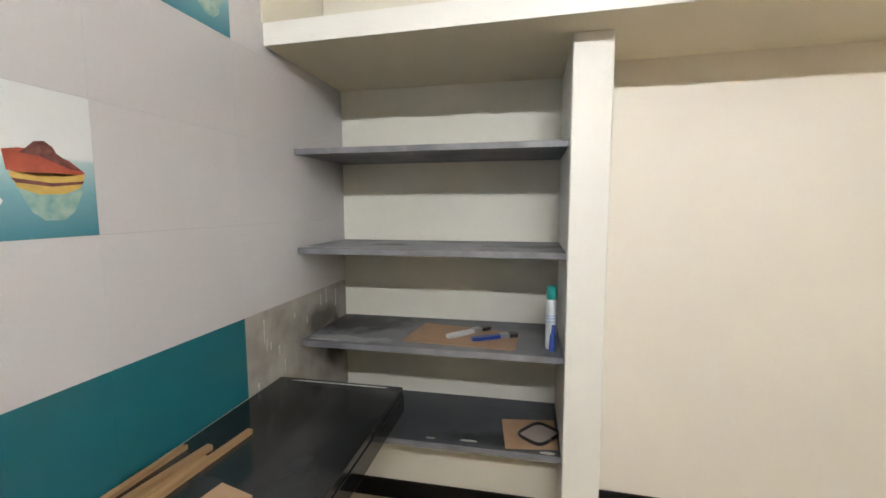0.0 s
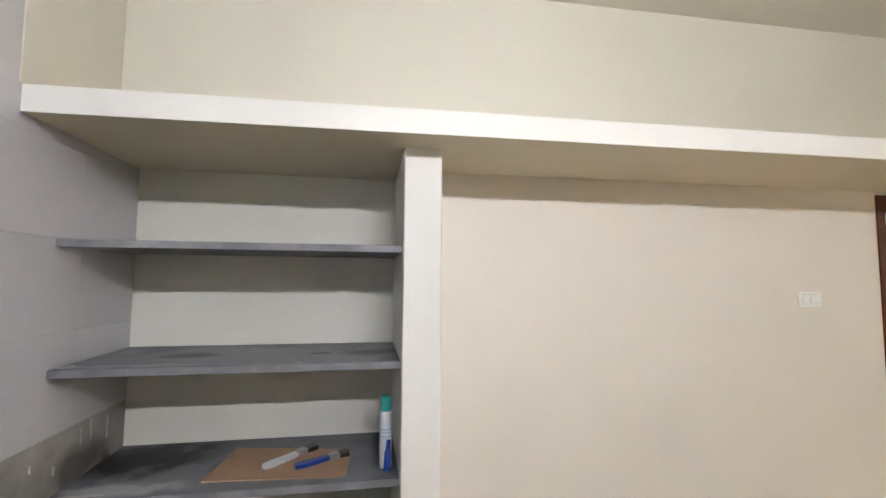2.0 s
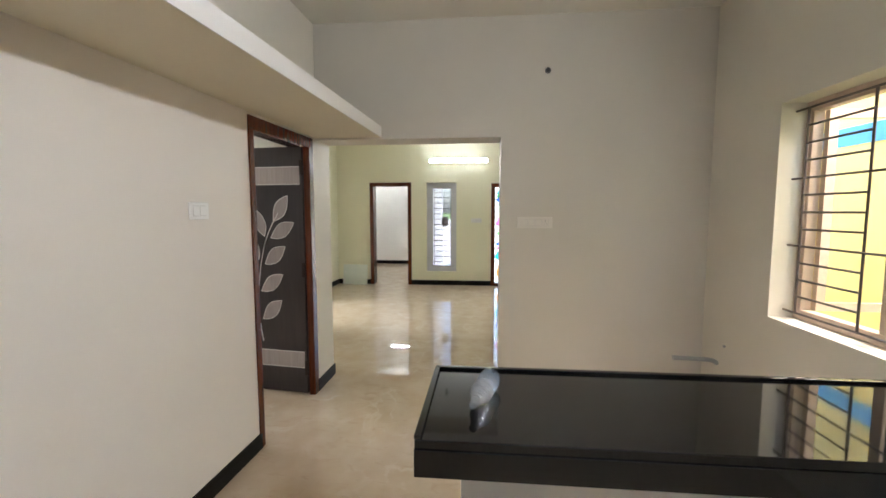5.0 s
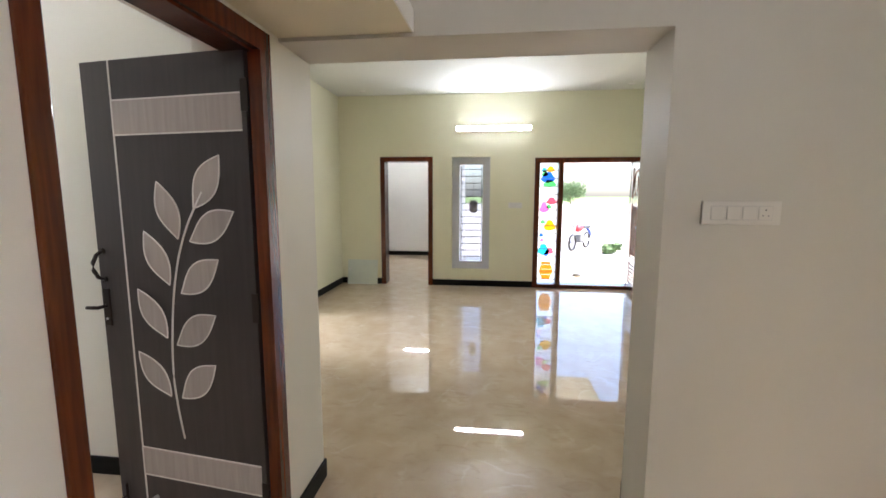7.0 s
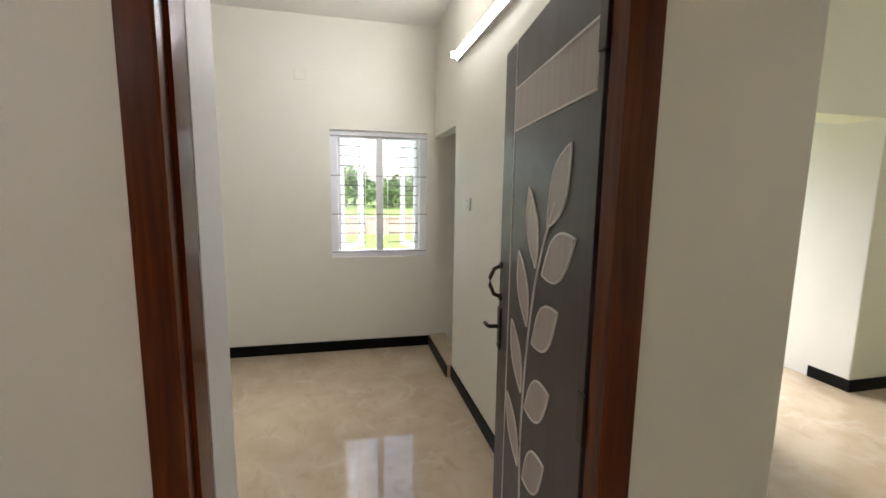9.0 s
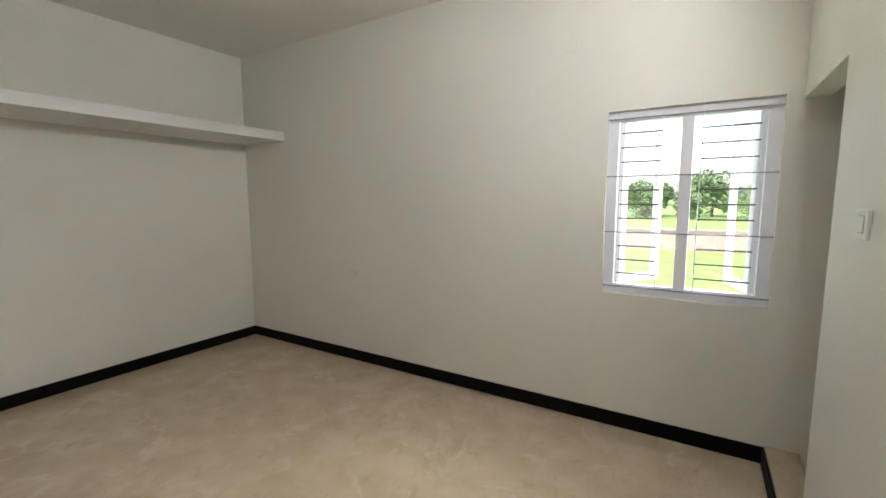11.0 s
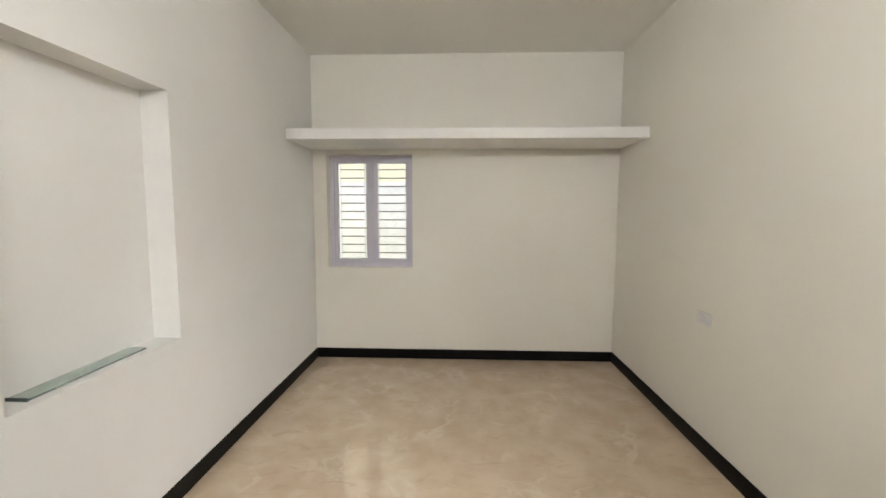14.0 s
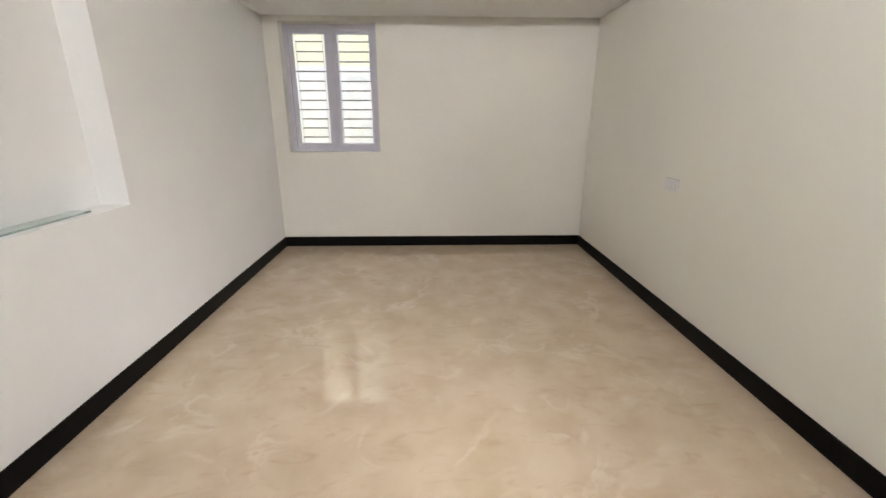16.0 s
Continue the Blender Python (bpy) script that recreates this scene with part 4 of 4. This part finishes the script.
pf = thing("photo_frame", "empty black rounded plastic frame on the cardboard", "frame")
m_fr = Matrix.Translation((1.115, 2.95, 0.4347)) @ Matrix.Rotation(radians(-38), 4, "Z")
pts = []
for k in range(32):
    a = 2 * math.pi * k / 32
    sx, sy = math.copysign(abs(math.cos(a)) ** 0.5, math.cos(a)), math.copysign(abs(math.sin(a)) ** 0.5, math.sin(a))
    pts.append((0.07 * sx, 0.085 * sy, 0.007))
pts.append(pts[0])
part("rim", sweep(pts, 0.008, 8, m_fr), M_BLACKPL, pf, "", True)
part("back_sheet", prism([(p[0] * 0.95, p[1] * 0.95) for p in pts[:-1]], 0.001, 0.003, m_fr), mat("pale_grey_sheet", (0.34, 0.29, 0.27), 0.5), pf, "pale grey backing")


def batten(a, b, w, h, z):
    a, b = Vector((*a, z)), Vector((*b, z))
    v = Vector((-(b - a).y, (b - a).x, 0)).normalized() * (w / 2)
    return single("wooden_batten", prism([tuple((a + v).xy), tuple((b + v).xy), tuple((b - v).xy), tuple((a - v).xy)], z, z + h), M_BATTEN, "thin raw sawn wooden batten lying on the counter", "batten", "battens on the counter")


batten((0.033, 2.057), (0.013, 1.60), 0.019, 0.014, 0.7622)
batten((0.111, 2.07), (0.050, 1.60), 0.021, 0.016, 0.7622)
batten((0.139, 2.022), (0.088, 1.60), 0.016, 0.012, 0.7622)
batten((0.172, 2.176), (0.124, 1.60), 0.019, 0.016, 0.7622)
single("cardboard_scrap", prism([(0.263, 1.934), (0.376, 1.905), (0.345, 1.70), (0.225, 1.72)], 0.7622, 0.766), M_CARD, "scrap of brown cardboard lying on the counter", "cardboard")

# dried smears on the stone and cement
M_SMEAR = mat("white_cement_smear", (0.55, 0.54, 0.52), 0.8, var=0.1, scale=40, bump=0.3)


smear_rnd = random.Random(5)


def smear(x, y, z, w, d, label="thin white cement smear dried on the stone"):
    n = 12
    pts = [(x + w * math.cos(2 * math.pi * k / n) * (0.7 + 0.3 * smear_rnd.random()), y + d * math.sin(2 * math.pi * k / n) * (0.7 + 0.3 * smear_rnd.random())) for k in range(n)]
    return single("cement_smear", prism(pts, z, z + 0.0008), M_SMEAR, label, "smear", "cement smears")


for x, y, z, w, d in ((0.10, 2.83, 0.8705, 0.09, 0.012), (0.03, 2.84, 1.3125, 0.03, 0.04), (0.30, 2.82, 1.3125, 0.05, 0.007), (0.82, 2.82, 1.3125, 0.012, 0.01), (0.62, 2.83, 0.4305, 0.03, 0.008),
                      (0.80, 2.84, 0.4305, 0.05, 0.01), (1.15, 2.81, 0.4305, 0.04, 0.012), (0.29, 2.595, 0.7625, 0.26, 0.006)):
    smear(x, y, z, w, d)
for x, w in ((0.87, 0.035), (0.905, 0.02)):
    single("shelf_stain", prism(disc(x, 3.0 + 0.02 * math.sin(9 * x), w, 0.022, 14, 0.2), 1.3123, 1.3128), M_BLACKPL, "dark round stain dried on the stone shelf", "stain", "stains on the shelf")
ws = thing("cement_drips", "pale cement drips on the bare wall patch", "smear")
rd = random.Random(21)
for y, z, h in ((2.52, 0.99, 0.10), (2.535, 0.93, 0.05), (2.56, 0.92, 0.03), (2.62, 0.88, 0.04), (3.0, 1.02, 0.06), (3.06, 1.03, 0.08), (2.75, 1.0, 0.025), (2.86, 0.95, 0.03), (2.66, 0.80, 0.05), (2.47, 0.78, 0.03), (3.17, 1.0, 0.09)):
    n = 5
    left = [(y - rd.uniform(0.001, 0.005), z - h / 2 + h * k / n) for k in range(n + 1)]
    right = [(y + rd.uniform(0.001, 0.006), z + h / 2 - h * k / n) for k in range(n + 1)]
    part("drip", prism((right + left)[::-1], 0.0, 0.0022, Matrix(((0, 0, 1, -0.0032), (1, 0, 0, 0), (0, 1, 0, 0), (0, 0, 0, 1)))), M_SMEAR, ws)

# bottle on the peninsula
bo = thing("plastic_bottle", "empty clear plastic water bottle lying on the counter", "bottle")
ax = Vector((0.23, -0.06, 0)).normalized()
bt = Matrix.Translation((2.70, 1.625, 0.9190)) @ ax.to_track_quat("Z", "Y").to_matrix().to_4x4()
prof = [(0.012, 0.0), (0.0135, 0.002), (0.0135, 0.022), (0.016, 0.03), (0.025, 0.055), (0.032, 0.08)]
for k in range(6):
    z = 0.09 + k * 0.02
    prof += [(0.038, z), (0.038, z + 0.009), (0.0355, z + 0.0145)]
prof += [(0.038, 0.215), (0.033, 0.235), (0.026, 0.243)]
body = part("body", lathe(prof, 28), M_BOTTLE, bo, "clear ribbed body", True)
body.matrix_basis = bt
lbl = part("base_band", lathe([(0.0383, 0.19), (0.0387, 0.192), (0.0387, 0.232), (0.0383, 0.234)], 28), glass("blue_tinted_plastic", (0.62, 0.76, 0.98), 0.2, 1.2), bo, "blue tinted band", True)
lbl.matrix_basis = bt

# pipe stub, wall plug and hole
pp = thing("pipe_stub", "short grey plastic water pipe beside the wall", "pipe")
part("pipe", sweep([(4.655, 0.165, 0.440), (4.655, 0.05, 0.437), (4.655, -0.07, 0.433), (4.657, -0.115, 0.425), (4.658, -0.149, 0.405)], 0.017, 12), M_PVC, pp, "", True)
part("collar", cyls(((4.655, 0.145, 0.4395), (4.655, 0.170, 0.440), 0.0205)), M_PVC, pp)
single("wall_plug", cyls(((4.572, -0.15, 0.561), (4.572, -0.138, 0.561), 0.010)), M_PVC, "small grey capped pipe point in the wall", "pipe cap")
hk = thing("conduit_hole", "small dark round conduit hole high on the wall", "conduit")
part("ring", lathe([(0.020, 0), (0.024, 0.003), (0.024, 0.006), (0.018, 0.007)], 18, (4.89, 1.104, 2.635), Matrix.Rotation(radians(-90), 4, "Y")), M_DARKPL, hk)
part("core", cyls(((4.889, 1.104, 2.635), (4.880, 1.104, 2.635), 0.017)), M_BLACKPL, hk)

# ---- hall ----
M_BOARD = mat("pale_green_white_board", (0.70, 0.75, 0.68), 0.35, var=0.03)
bd = thing("leaning_board", "pale greenish board leaning against the hall wall", "board")
tilt = pose(10.08, 4.30, 0.0, 0, 8, 0)
b1 = part("sheet", boxes((-0.006, 0.006, -0.26, 0.26, 0.0, 0.42), bevel=0.003), M_BOARD, bd)
b1.matrix_basis = tilt
b2 = part("corner_hole", cyls(((-0.009, 0.22, 0.26), (-0.005, 0.22, 0.26), 0.016)), M_PLASTIC, bd)
b2.matrix_basis = tilt

for x, y in ((9.86, 4.16), (9.82, 0.14), (7.9, 4.1)):
    single("ceiling_light_point", lathe([(0.012, -0.02), (0.045, -0.012), (0.05, 0.0)], 20, (x, y, CEIL + 0.06)), M_PLASTIC, "small round white capped light point on the ceiling", "ceiling cap", "ceiling light points")
fh = thing("fan_hook", "dark metal fan hook on the hall ceiling", "hook")
part("rod", sweep([(7.93, 2.165, CEIL + 0.06), (7.93, 2.165, CEIL + 0.01), (7.955, 2.165, CEIL - 0.012), (7.98, 2.165, CEIL + 0.005)], 0.006, 8), M_IRON, fh)
part("plate", cyls(((7.93, 2.165, CEIL + 0.06), (7.93, 2.165, CEIL + 0.052), 0.035)), M_DARKPL, fh)
dv = thing("wall_bracket_lamp", "dark empty lamp bracket on the hall wall", "wall lamp")
part("back_plate", boxes((9.15, 9.25, -0.2, -0.185, 1.66, 1.80), bevel=0.004), M_IRON, dv)
part("arm", sweep([(9.2, -0.185, 1.74), (9.2, -0.155, 1.75), (9.2, -0.145, 1.71)], 0.01, 8), M_IRON, dv)

# stained glass of the side light
M_FROST = glass("frosted_white_glass", (0.95, 0.95, 0.95), 0.35, 1.3)
sl = thing("stained_glass_light", "white side light with painted flowers and an orange pot", "stained glass", kind="structure")
pn = part("pane", boxes((10.28, 10.286, 1.08, 1.37, 0.06, 2.025)), M_FROST, sl)
pn.visible_shadow = False


def tint(name, c):
    return glass("stain_" + name, c, 0.25, 1.1)


C_ = {"blue": tint("blue", (0.02, 0.14, 0.75)), "green": tint("green", (0.1, 0.6, 0.15)), "red": tint("red", (0.95, 0.08, 0.15)), "pink": tint("pink", (0.95, 0.15, 0.5)),
      "yellow": tint("yellow", (0.85, 0.36, 0.006)), "orange": tint("orange", (0.75, 0.21, 0.004)), "teal": tint("teal", (0.02, 0.42, 0.55))}
mf = Matrix(((0, 0, 1, 10.27), (1, 0, 0, 0), (0, 1, 0, 0), (0, 0, 0, 1)))


def stain(c, y, z, ry, rz, wob=0.25, n=15):
    p = part("stained_piece", prism(disc(y, z, ry * 1.25, rz * 1.2, n, wob), 0.0, 0.006, mf), C_[c], sl)
    p.visible_shadow = False


for c, y, z, ry, rz in (("yellow", 1.19, 1.93, 0.05, 0.04), ("teal", 1.29, 1.92, 0.035, 0.03), ("blue", 1.23, 1.80, 0.085, 0.075), ("green", 1.20, 1.70, 0.08, 0.05), ("green", 1.28, 1.86, 0.04, 0.04),
                        ("red", 1.16, 1.42, 0.06, 0.05), ("pink", 1.28, 1.31, 0.055, 0.07), ("green", 1.20, 1.33, 0.03, 0.03), ("yellow", 1.18, 1.02, 0.07, 0.075), ("green", 1.29, 1.08, 0.03, 0.03),
                        ("blue", 1.31, 0.86, 0.03, 0.025), ("red", 1.17, 0.60, 0.05, 0.045), ("teal", 1.27, 0.62, 0.07, 0.08), ("blue", 1.22, 0.55, 0.03, 0.03), ("pink", 1.30, 0.78, 0.025, 0.025)):
    stain(c, y, z, ry, rz)
for z0, z1, w0, w1 in ((0.12, 0.20, 0.05, 0.095), (0.205, 0.29, 0.10, 0.11), (0.295, 0.37, 0.11, 0.08), (0.375, 0.42, 0.07, 0.085)):
    p = part("stained_piece", prism([(1.22 - w0, z0), (1.22 + w0, z0), (1.22 + w1, z1), (1.22 - w1, z1)], 0.0, 0.006, mf), C_["orange"], sl)
    p.visible_shadow = False
for k in range(15):
    part("grille_bar", cyls(((10.245, 1.08, 0.13 + 0.127 * k), (10.245, 1.37, 0.13 + 0.127 * k), 0.006), seg=8), M_GRILLE, sl)

# carved main door leaf, open along the hall's south wall
# Brown wood with its base colour raised for the daylight glare on the leaf.
M_CARVE = wood("carved_wood_glare_lightened", (0.30, 0.15, 0.105), (0.18, 0.08, 0.05), rough=0.25, coat=0.5)
ml = thing("main_door", "open carved brown wooden main door with raised panels", "door", at=pose(10.14, -0.065, 0.065, 0, 0, 173), kind="structure")
part("slab", boxes((0, 0.9, -0.02, 0.02, 0, 1.95), bevel=0.003), M_CARVE, ml)
for a in ((0.0, 0.1), (0.8, 0.9)):
    part("stile", boxes((*a, -0.032, -0.02, 0, 1.95), bevel=0.004), M_CARVE, ml)
for z in ((0, 0.1), (0.42, 0.5), (1.32, 1.4), (1.86, 1.95)):
    part("rail", boxes((0.1, 0.8, -0.032, -0.02, *z), bevel=0.004), M_CARVE, ml)
for k in range(5):
    part("slat_moulding", boxes((0.14, 0.76, -0.034, -0.02, 0.13 + 0.055 * k, 0.165 + 0.055 * k), bevel=0.006), M_CARVE, ml)
for k in range(4):
    part("flute", lathe([(0.012, 0.54), (0.03, 0.6), (0.022, 0.8), (0.034, 0.92), (0.022, 1.05), (0.03, 1.22), (0.012, 1.28)], 12, (0.21 + 0.16 * k, -0.02, 0)), M_CARVE, ml, "", True)
for k, (x, z, rx, rz) in enumerate(((0.45, 1.62, 0.14, 0.17), (0.45, 1.62, 0.085, 0.11), (0.25, 1.5, 0.06, 0.06), (0.65, 1.5, 0.06, 0.06), (0.25, 1.77, 0.05, 0.05), (0.65, 1.77, 0.05, 0.05))):
    part("carved_rosette", prism(disc(x, z, rx, rz, 24, 0.1), 0.02, 0.032 + 0.008 * (k == 1), Matrix.Rotation(radians(90), 4, "X")), M_CARVE, ml)
arch = [(0.45 + 0.3 * math.cos(math.pi * k / 20), -0.03, 1.46 + 0.36 * math.sin(math.pi * k / 20)) for k in range(21)]
part("arch_moulding", sweep(arch, 0.012, 8), M_CARVE, ml)
part("door_knob", lathe([(0.01, 0), (0.012, 0.03), (0.026, 0.05), (0.02, 0.07)], 16, (0.85, -0.03, 1.0), Matrix.Rotation(radians(90), 4, "X")), M_STEEL, ml, "", True)

# ---- outside ----
M_GRASS = mat("grass", (0.13, 0.22, 0.04), 0.9, var=0.3, scale=2.5, color2=(0.20, 0.26, 0.08), bump=0.6, bscale=20)
M_SAND = mat("pale_sandy_ground", (0.55, 0.50, 0.42), 0.95, var=0.1, scale=3, bump=0.5, bscale=25)
M_BARK = mat("bark", (0.16, 0.11, 0.075), 0.9, var=0.25, scale=14, bump=0.8, bscale=30)
M_LEAVES = mat("foliage", (0.12, 0.19, 0.07), 0.6, var=0.3, scale=1.3, color2=(0.075, 0.125, 0.05))
M_YWALL = mat("yellow_house_paint", (0.78, 0.60, 0.22), 0.7, var=0.05, scale=2)
M_BWALL = mat("blue_house_paint", (0.05, 0.30, 0.62), 0.7, var=0.05, scale=2)
M_GREYWALL = mat("weathered_compound_wall", (0.30, 0.25, 0.225), 0.85, var=0.12, scale=3, bump=0.3)
# ornament hanging outside the tall window
orn = thing("hanging_pot", "weathered grey hanging pot outside the tall window", "pot")
part("pot", lathe([(0.03, 1.20), (0.07, 1.24), (0.08, 1.32), (0.055, 1.42)], 18, (10.75, 2.45, 0)), M_GREYWALL, orn, "", True)
part("cord", cyls(((10.75, 2.45, 1.42), (10.75, 2.45, T + 0.06), 0.004)), M_GRILLE, orn)

structure("ground", boxes((-600, 600, -600, 600, -0.55, -0.45)), M_GRASS, "green grassy plot around the house", "ground")
structure("front_yard", boxes((10.4, 110, -40, 30, -0.45, -0.43)), M_SAND, "pale sunlit sandy front yard", "yard")
structure("porch_floor", boxes((10.4, 12.4, -1.6, 2.8, -0.45, -0.02)), mat("porch_tile", (0.58, 0.54, 0.48), 0.3), "pale tiled porch floor before the main door", "porch")
structure("roof_slab", boxes((-0.5, 10.95, -0.7, 6.9, T + 0.06, T + 0.25)), M_GREYWALL, "flat concrete roof slab of the house", "roof")

nb = thing("yellow_house", "yellow painted neighbouring house with a blue band", "house")
part("wall", boxes((0.0, 8.0, -3.2, -2.4, -0.45, 4.2)), M_YWALL, nb)
part("blue_band", boxes((0.0, 8.0, -2.4, -2.385, 2.25, 2.45)), M_BWALL, nb, "blue painted band")
part("window_frame", boxes((3.3, 3.4, -2.4, -2.37, 0.9, 2.1), (4.2, 4.3, -2.4, -2.37, 0.9, 2.1), (3.4, 4.2, -2.4, -2.37, 2.0, 2.1), (3.4, 4.2, -2.4, -2.37, 0.9, 1.0)), M_UPVC, nb)
wb = thing("side_house", "cream rendered neighbouring house wall close by", "house")
part("wall", boxes((-2.9, -1.9, 1.0, 9.0, -0.45, 3.7)), mat("cream_render", (0.80, 0.72, 0.55), 0.8, var=0.05, scale=2), wb)
part("lower_wall", boxes((-1.9, -1.86, 1.0, 9.0, -0.45, 1.95)), mat("pale_lavender_render", (0.72, 0.69, 0.73), 0.8), wb)
cwl = thing("compound_wall", "low weathered compound wall beyond the lawn", "wall")
part("wall", boxes((-20, 30, 21.8, 22.0, -0.45, 0.3)), M_GREYWALL, cwl)
part("coping", boxes((-20, 30, 21.76, 22.04, 0.3, 0.37)), M_GREYWALL, cwl)


def leaf_cloud(centers, n, size, seed):
    """Many small bent leaf blades round several centres."""
    rnd = random.Random(seed)
    verts, faces = [], []
    for i in range(n):
        cx, cy, cz, r = centers[rnd.randrange(len(centers))]
        while True:
            p = Vector((rnd.uniform(-1, 1), rnd.uniform(-1, 1), rnd.uniform(-1, 1)))
            if 0.25 < p.length < 1:
                break
        c = Vector((cx, cy, cz)) + p * r
        d = Vector((rnd.uniform(-1, 1), rnd.uniform(-1, 1), rnd.uniform(-0.8, 0.4))).normalized()
        w = d.cross(Vector((rnd.uniform(-1, 1), rnd.uniform(-1, 1), 1))).normalized()
        s = size * rnd.uniform(0.6, 1.3)
        k = len(verts)
        verts += [c - d * s, c + w * s * 0.42, c + d * s, c - w * s * 0.42]
        faces.append((k, k + 1, k + 2, k + 3))
    me = bpy.data.meshes.new("crown")
    me.from_pydata([tuple(v) for v in verts], [], faces)
    me.materials.append(M_LEAVES)
    return me


def tree(x, y, h, spread, seed):
    rnd = random.Random(seed)
    ob = thing("tree", "leafy green tree with an uneven crown", "tree", "trees beyond the lawn", at=pose(x, y, -0.45))
    bm = bmesh.new()
    cyl(bm, (0, 0, 0), (0.1, 0.05, h * 0.45), 0.16, 10, 0.10)
    tips = []
    for k in range(6):
        a = 2 * math.pi * k / 6 + rnd.uniform(-0.4, 0.4)
        tip = (math.cos(a) * spread * 0.6, math.sin(a) * spread * 0.6, h * rnd.uniform(0.42, 0.85))
        cyl(bm, (0.1, 0.05, h * rnd.uniform(0.32, 0.45)), tip, 0.07, 7, 0.025)
        tips.append((*tip, spread * rnd.uniform(0.38, 0.6)))
    part("trunk", bm, M_BARK, ob)
    tips.append((0.1, 0, h * 0.85, spread * 0.55))
    cr = new("crown", leaf_cloud(tips, 3600, 0.24, seed))
    cr.parent = ob
    return ob


for i, (x, y, h, sp) in enumerate(((-24, 57, 5.0, 4.2), (-15, 55, 4.2, 3.8), (-8, 58, 5.0, 4.2), (-1, 56, 4.6, 3.8), (5.5, 57, 5.8, 4.4), (11, 55, 4.4, 3.8), (18, 58, 5.6, 4.4), (25, 56, 5, 4), (92, 16, 6, 4.4), (94, -14, 6, 4.4))):
    tree(x, y, h * 0.7, sp * 0.75, i + 3)


def shrub(x, y, r, seed):
    rnd = random.Random(seed)
    ob = thing("shrub", "low green shrub in the yard", "shrub", "shrubs", at=pose(x, y, -0.43))
    cs = [(rnd.uniform(-r, r) * 0.6, rnd.uniform(-r, r) * 0.6, r * rnd.uniform(0.35, 0.8), r * 0.5) for _ in range(6)]
    c = new("foliage", leaf_cloud(cs, int(420 + 400 * r), 0.07 + 0.06 * r, seed))
    c.parent = ob


for i, (x, y, r) in enumerate(((17.8, -1.87, 0.32), (34, -1.2, 0.7), (-9, 50, 2.0), (-4, 51, 2.4), (0.5, 50, 2.1), (4, 51, 2.3), (8, 50, 2.2), (12.5, 51, 2.4), (17, 50, 2.2))):
    shrub(x, y, r, 40 + i)


def motorbike(at):
    ob = thing("motorbike", "parked motorbike with a red tank in the yard", "motorbike", at=at)
    for x in (-0.62, 0.62):
        ring = [(x + 0.27 * math.cos(2 * math.pi * k / 24), 0, 0.3 + 0.27 * math.sin(2 * math.pi * k / 24)) for k in range(25)]
        w = part("wheel", sweep(ring, 0.045, 8), M_BLACKPL, ob, "black tyre")
        part("hub", cyls(((x, -0.06, 0.3), (x, 0.06, 0.3), 0.06)), M_STEEL, w)
        for k in range(6):
            a = math.pi * k / 3
            part("spoke", cyls(((x, 0, 0.3), (x + 0.25 * math.cos(a), 0, 0.3 + 0.25 * math.sin(a)), 0.008), seg=6), M_STEEL, w)
    part("engine", boxes((-0.2, 0.2, -0.12, 0.12, 0.25, 0.55), bevel=0.03), M_DARKPL, ob)
    part("tank", lathe([(0.02, -0.24), (0.12, -0.18), (0.15, 0.0), (0.13, 0.18), (0.03, 0.26)], 16, (0.12, 0, 0.78), Matrix.Rotation(radians(90), 4, "Y")), mat("red_enamel", (0.35, 0.02, 0.03), 0.25), ob, "red fuel tank", True)
    part("seat", boxes((-0.72, -0.08, -0.13, 0.13, 0.74, 0.84), bevel=0.035), M_BLACKPL, ob)
    part("fork", cyls(((0.62, 0, 0.3), (0.42, 0, 0.98), 0.035)), M_STEEL, ob)
    part("handlebar", sweep([(0.3, -0.36, 1.04), (0.4, -0.2, 1.02), (0.42, 0, 0.99), (0.4, 0.2, 1.02), (0.3, 0.36, 1.04)], 0.014, 8), M_STEEL, ob)
    part("headlamp", lathe([(0.03, 0), (0.08, 0.04), (0.085, 0.1)], 16, (0.47, 0, 0.88), Matrix.Rotation(radians(90), 4, "Y")), M_STEEL, ob, "", True)
    part("exhaust", cyls(((0.1, 0.16, 0.3), (-0.65, 0.18, 0.36), 0.04)), M_STEEL, ob)
    part("rear_mudguard", sweep([(-0.95, 0, 0.42), (-0.9, 0, 0.6), (-0.7, 0, 0.7)], 0.06, 8), M_BLUE, ob)
    return ob


motorbike(pose(18.95, -1.05, -0.43, 0, 0, 146))
sh = thing("shoe", "dark worn shoe on the porch floor", "shoe", at=pose(11.28, 0.555, -0.02, 0, 0, 80))
part("sole", prism(disc(0, 0, 0.13, 0.045, 20, 0.04), 0, 0.018), M_BLACKPL, sh)
part("upper", lathe([(0.045, 0.018), (0.04, 0.05), (0.03, 0.075)], 18, (-0.04, 0, 0), Matrix.Diagonal((1.9, 1, 1, 1))), M_DARKPL, sh, "dark grey upper", True)
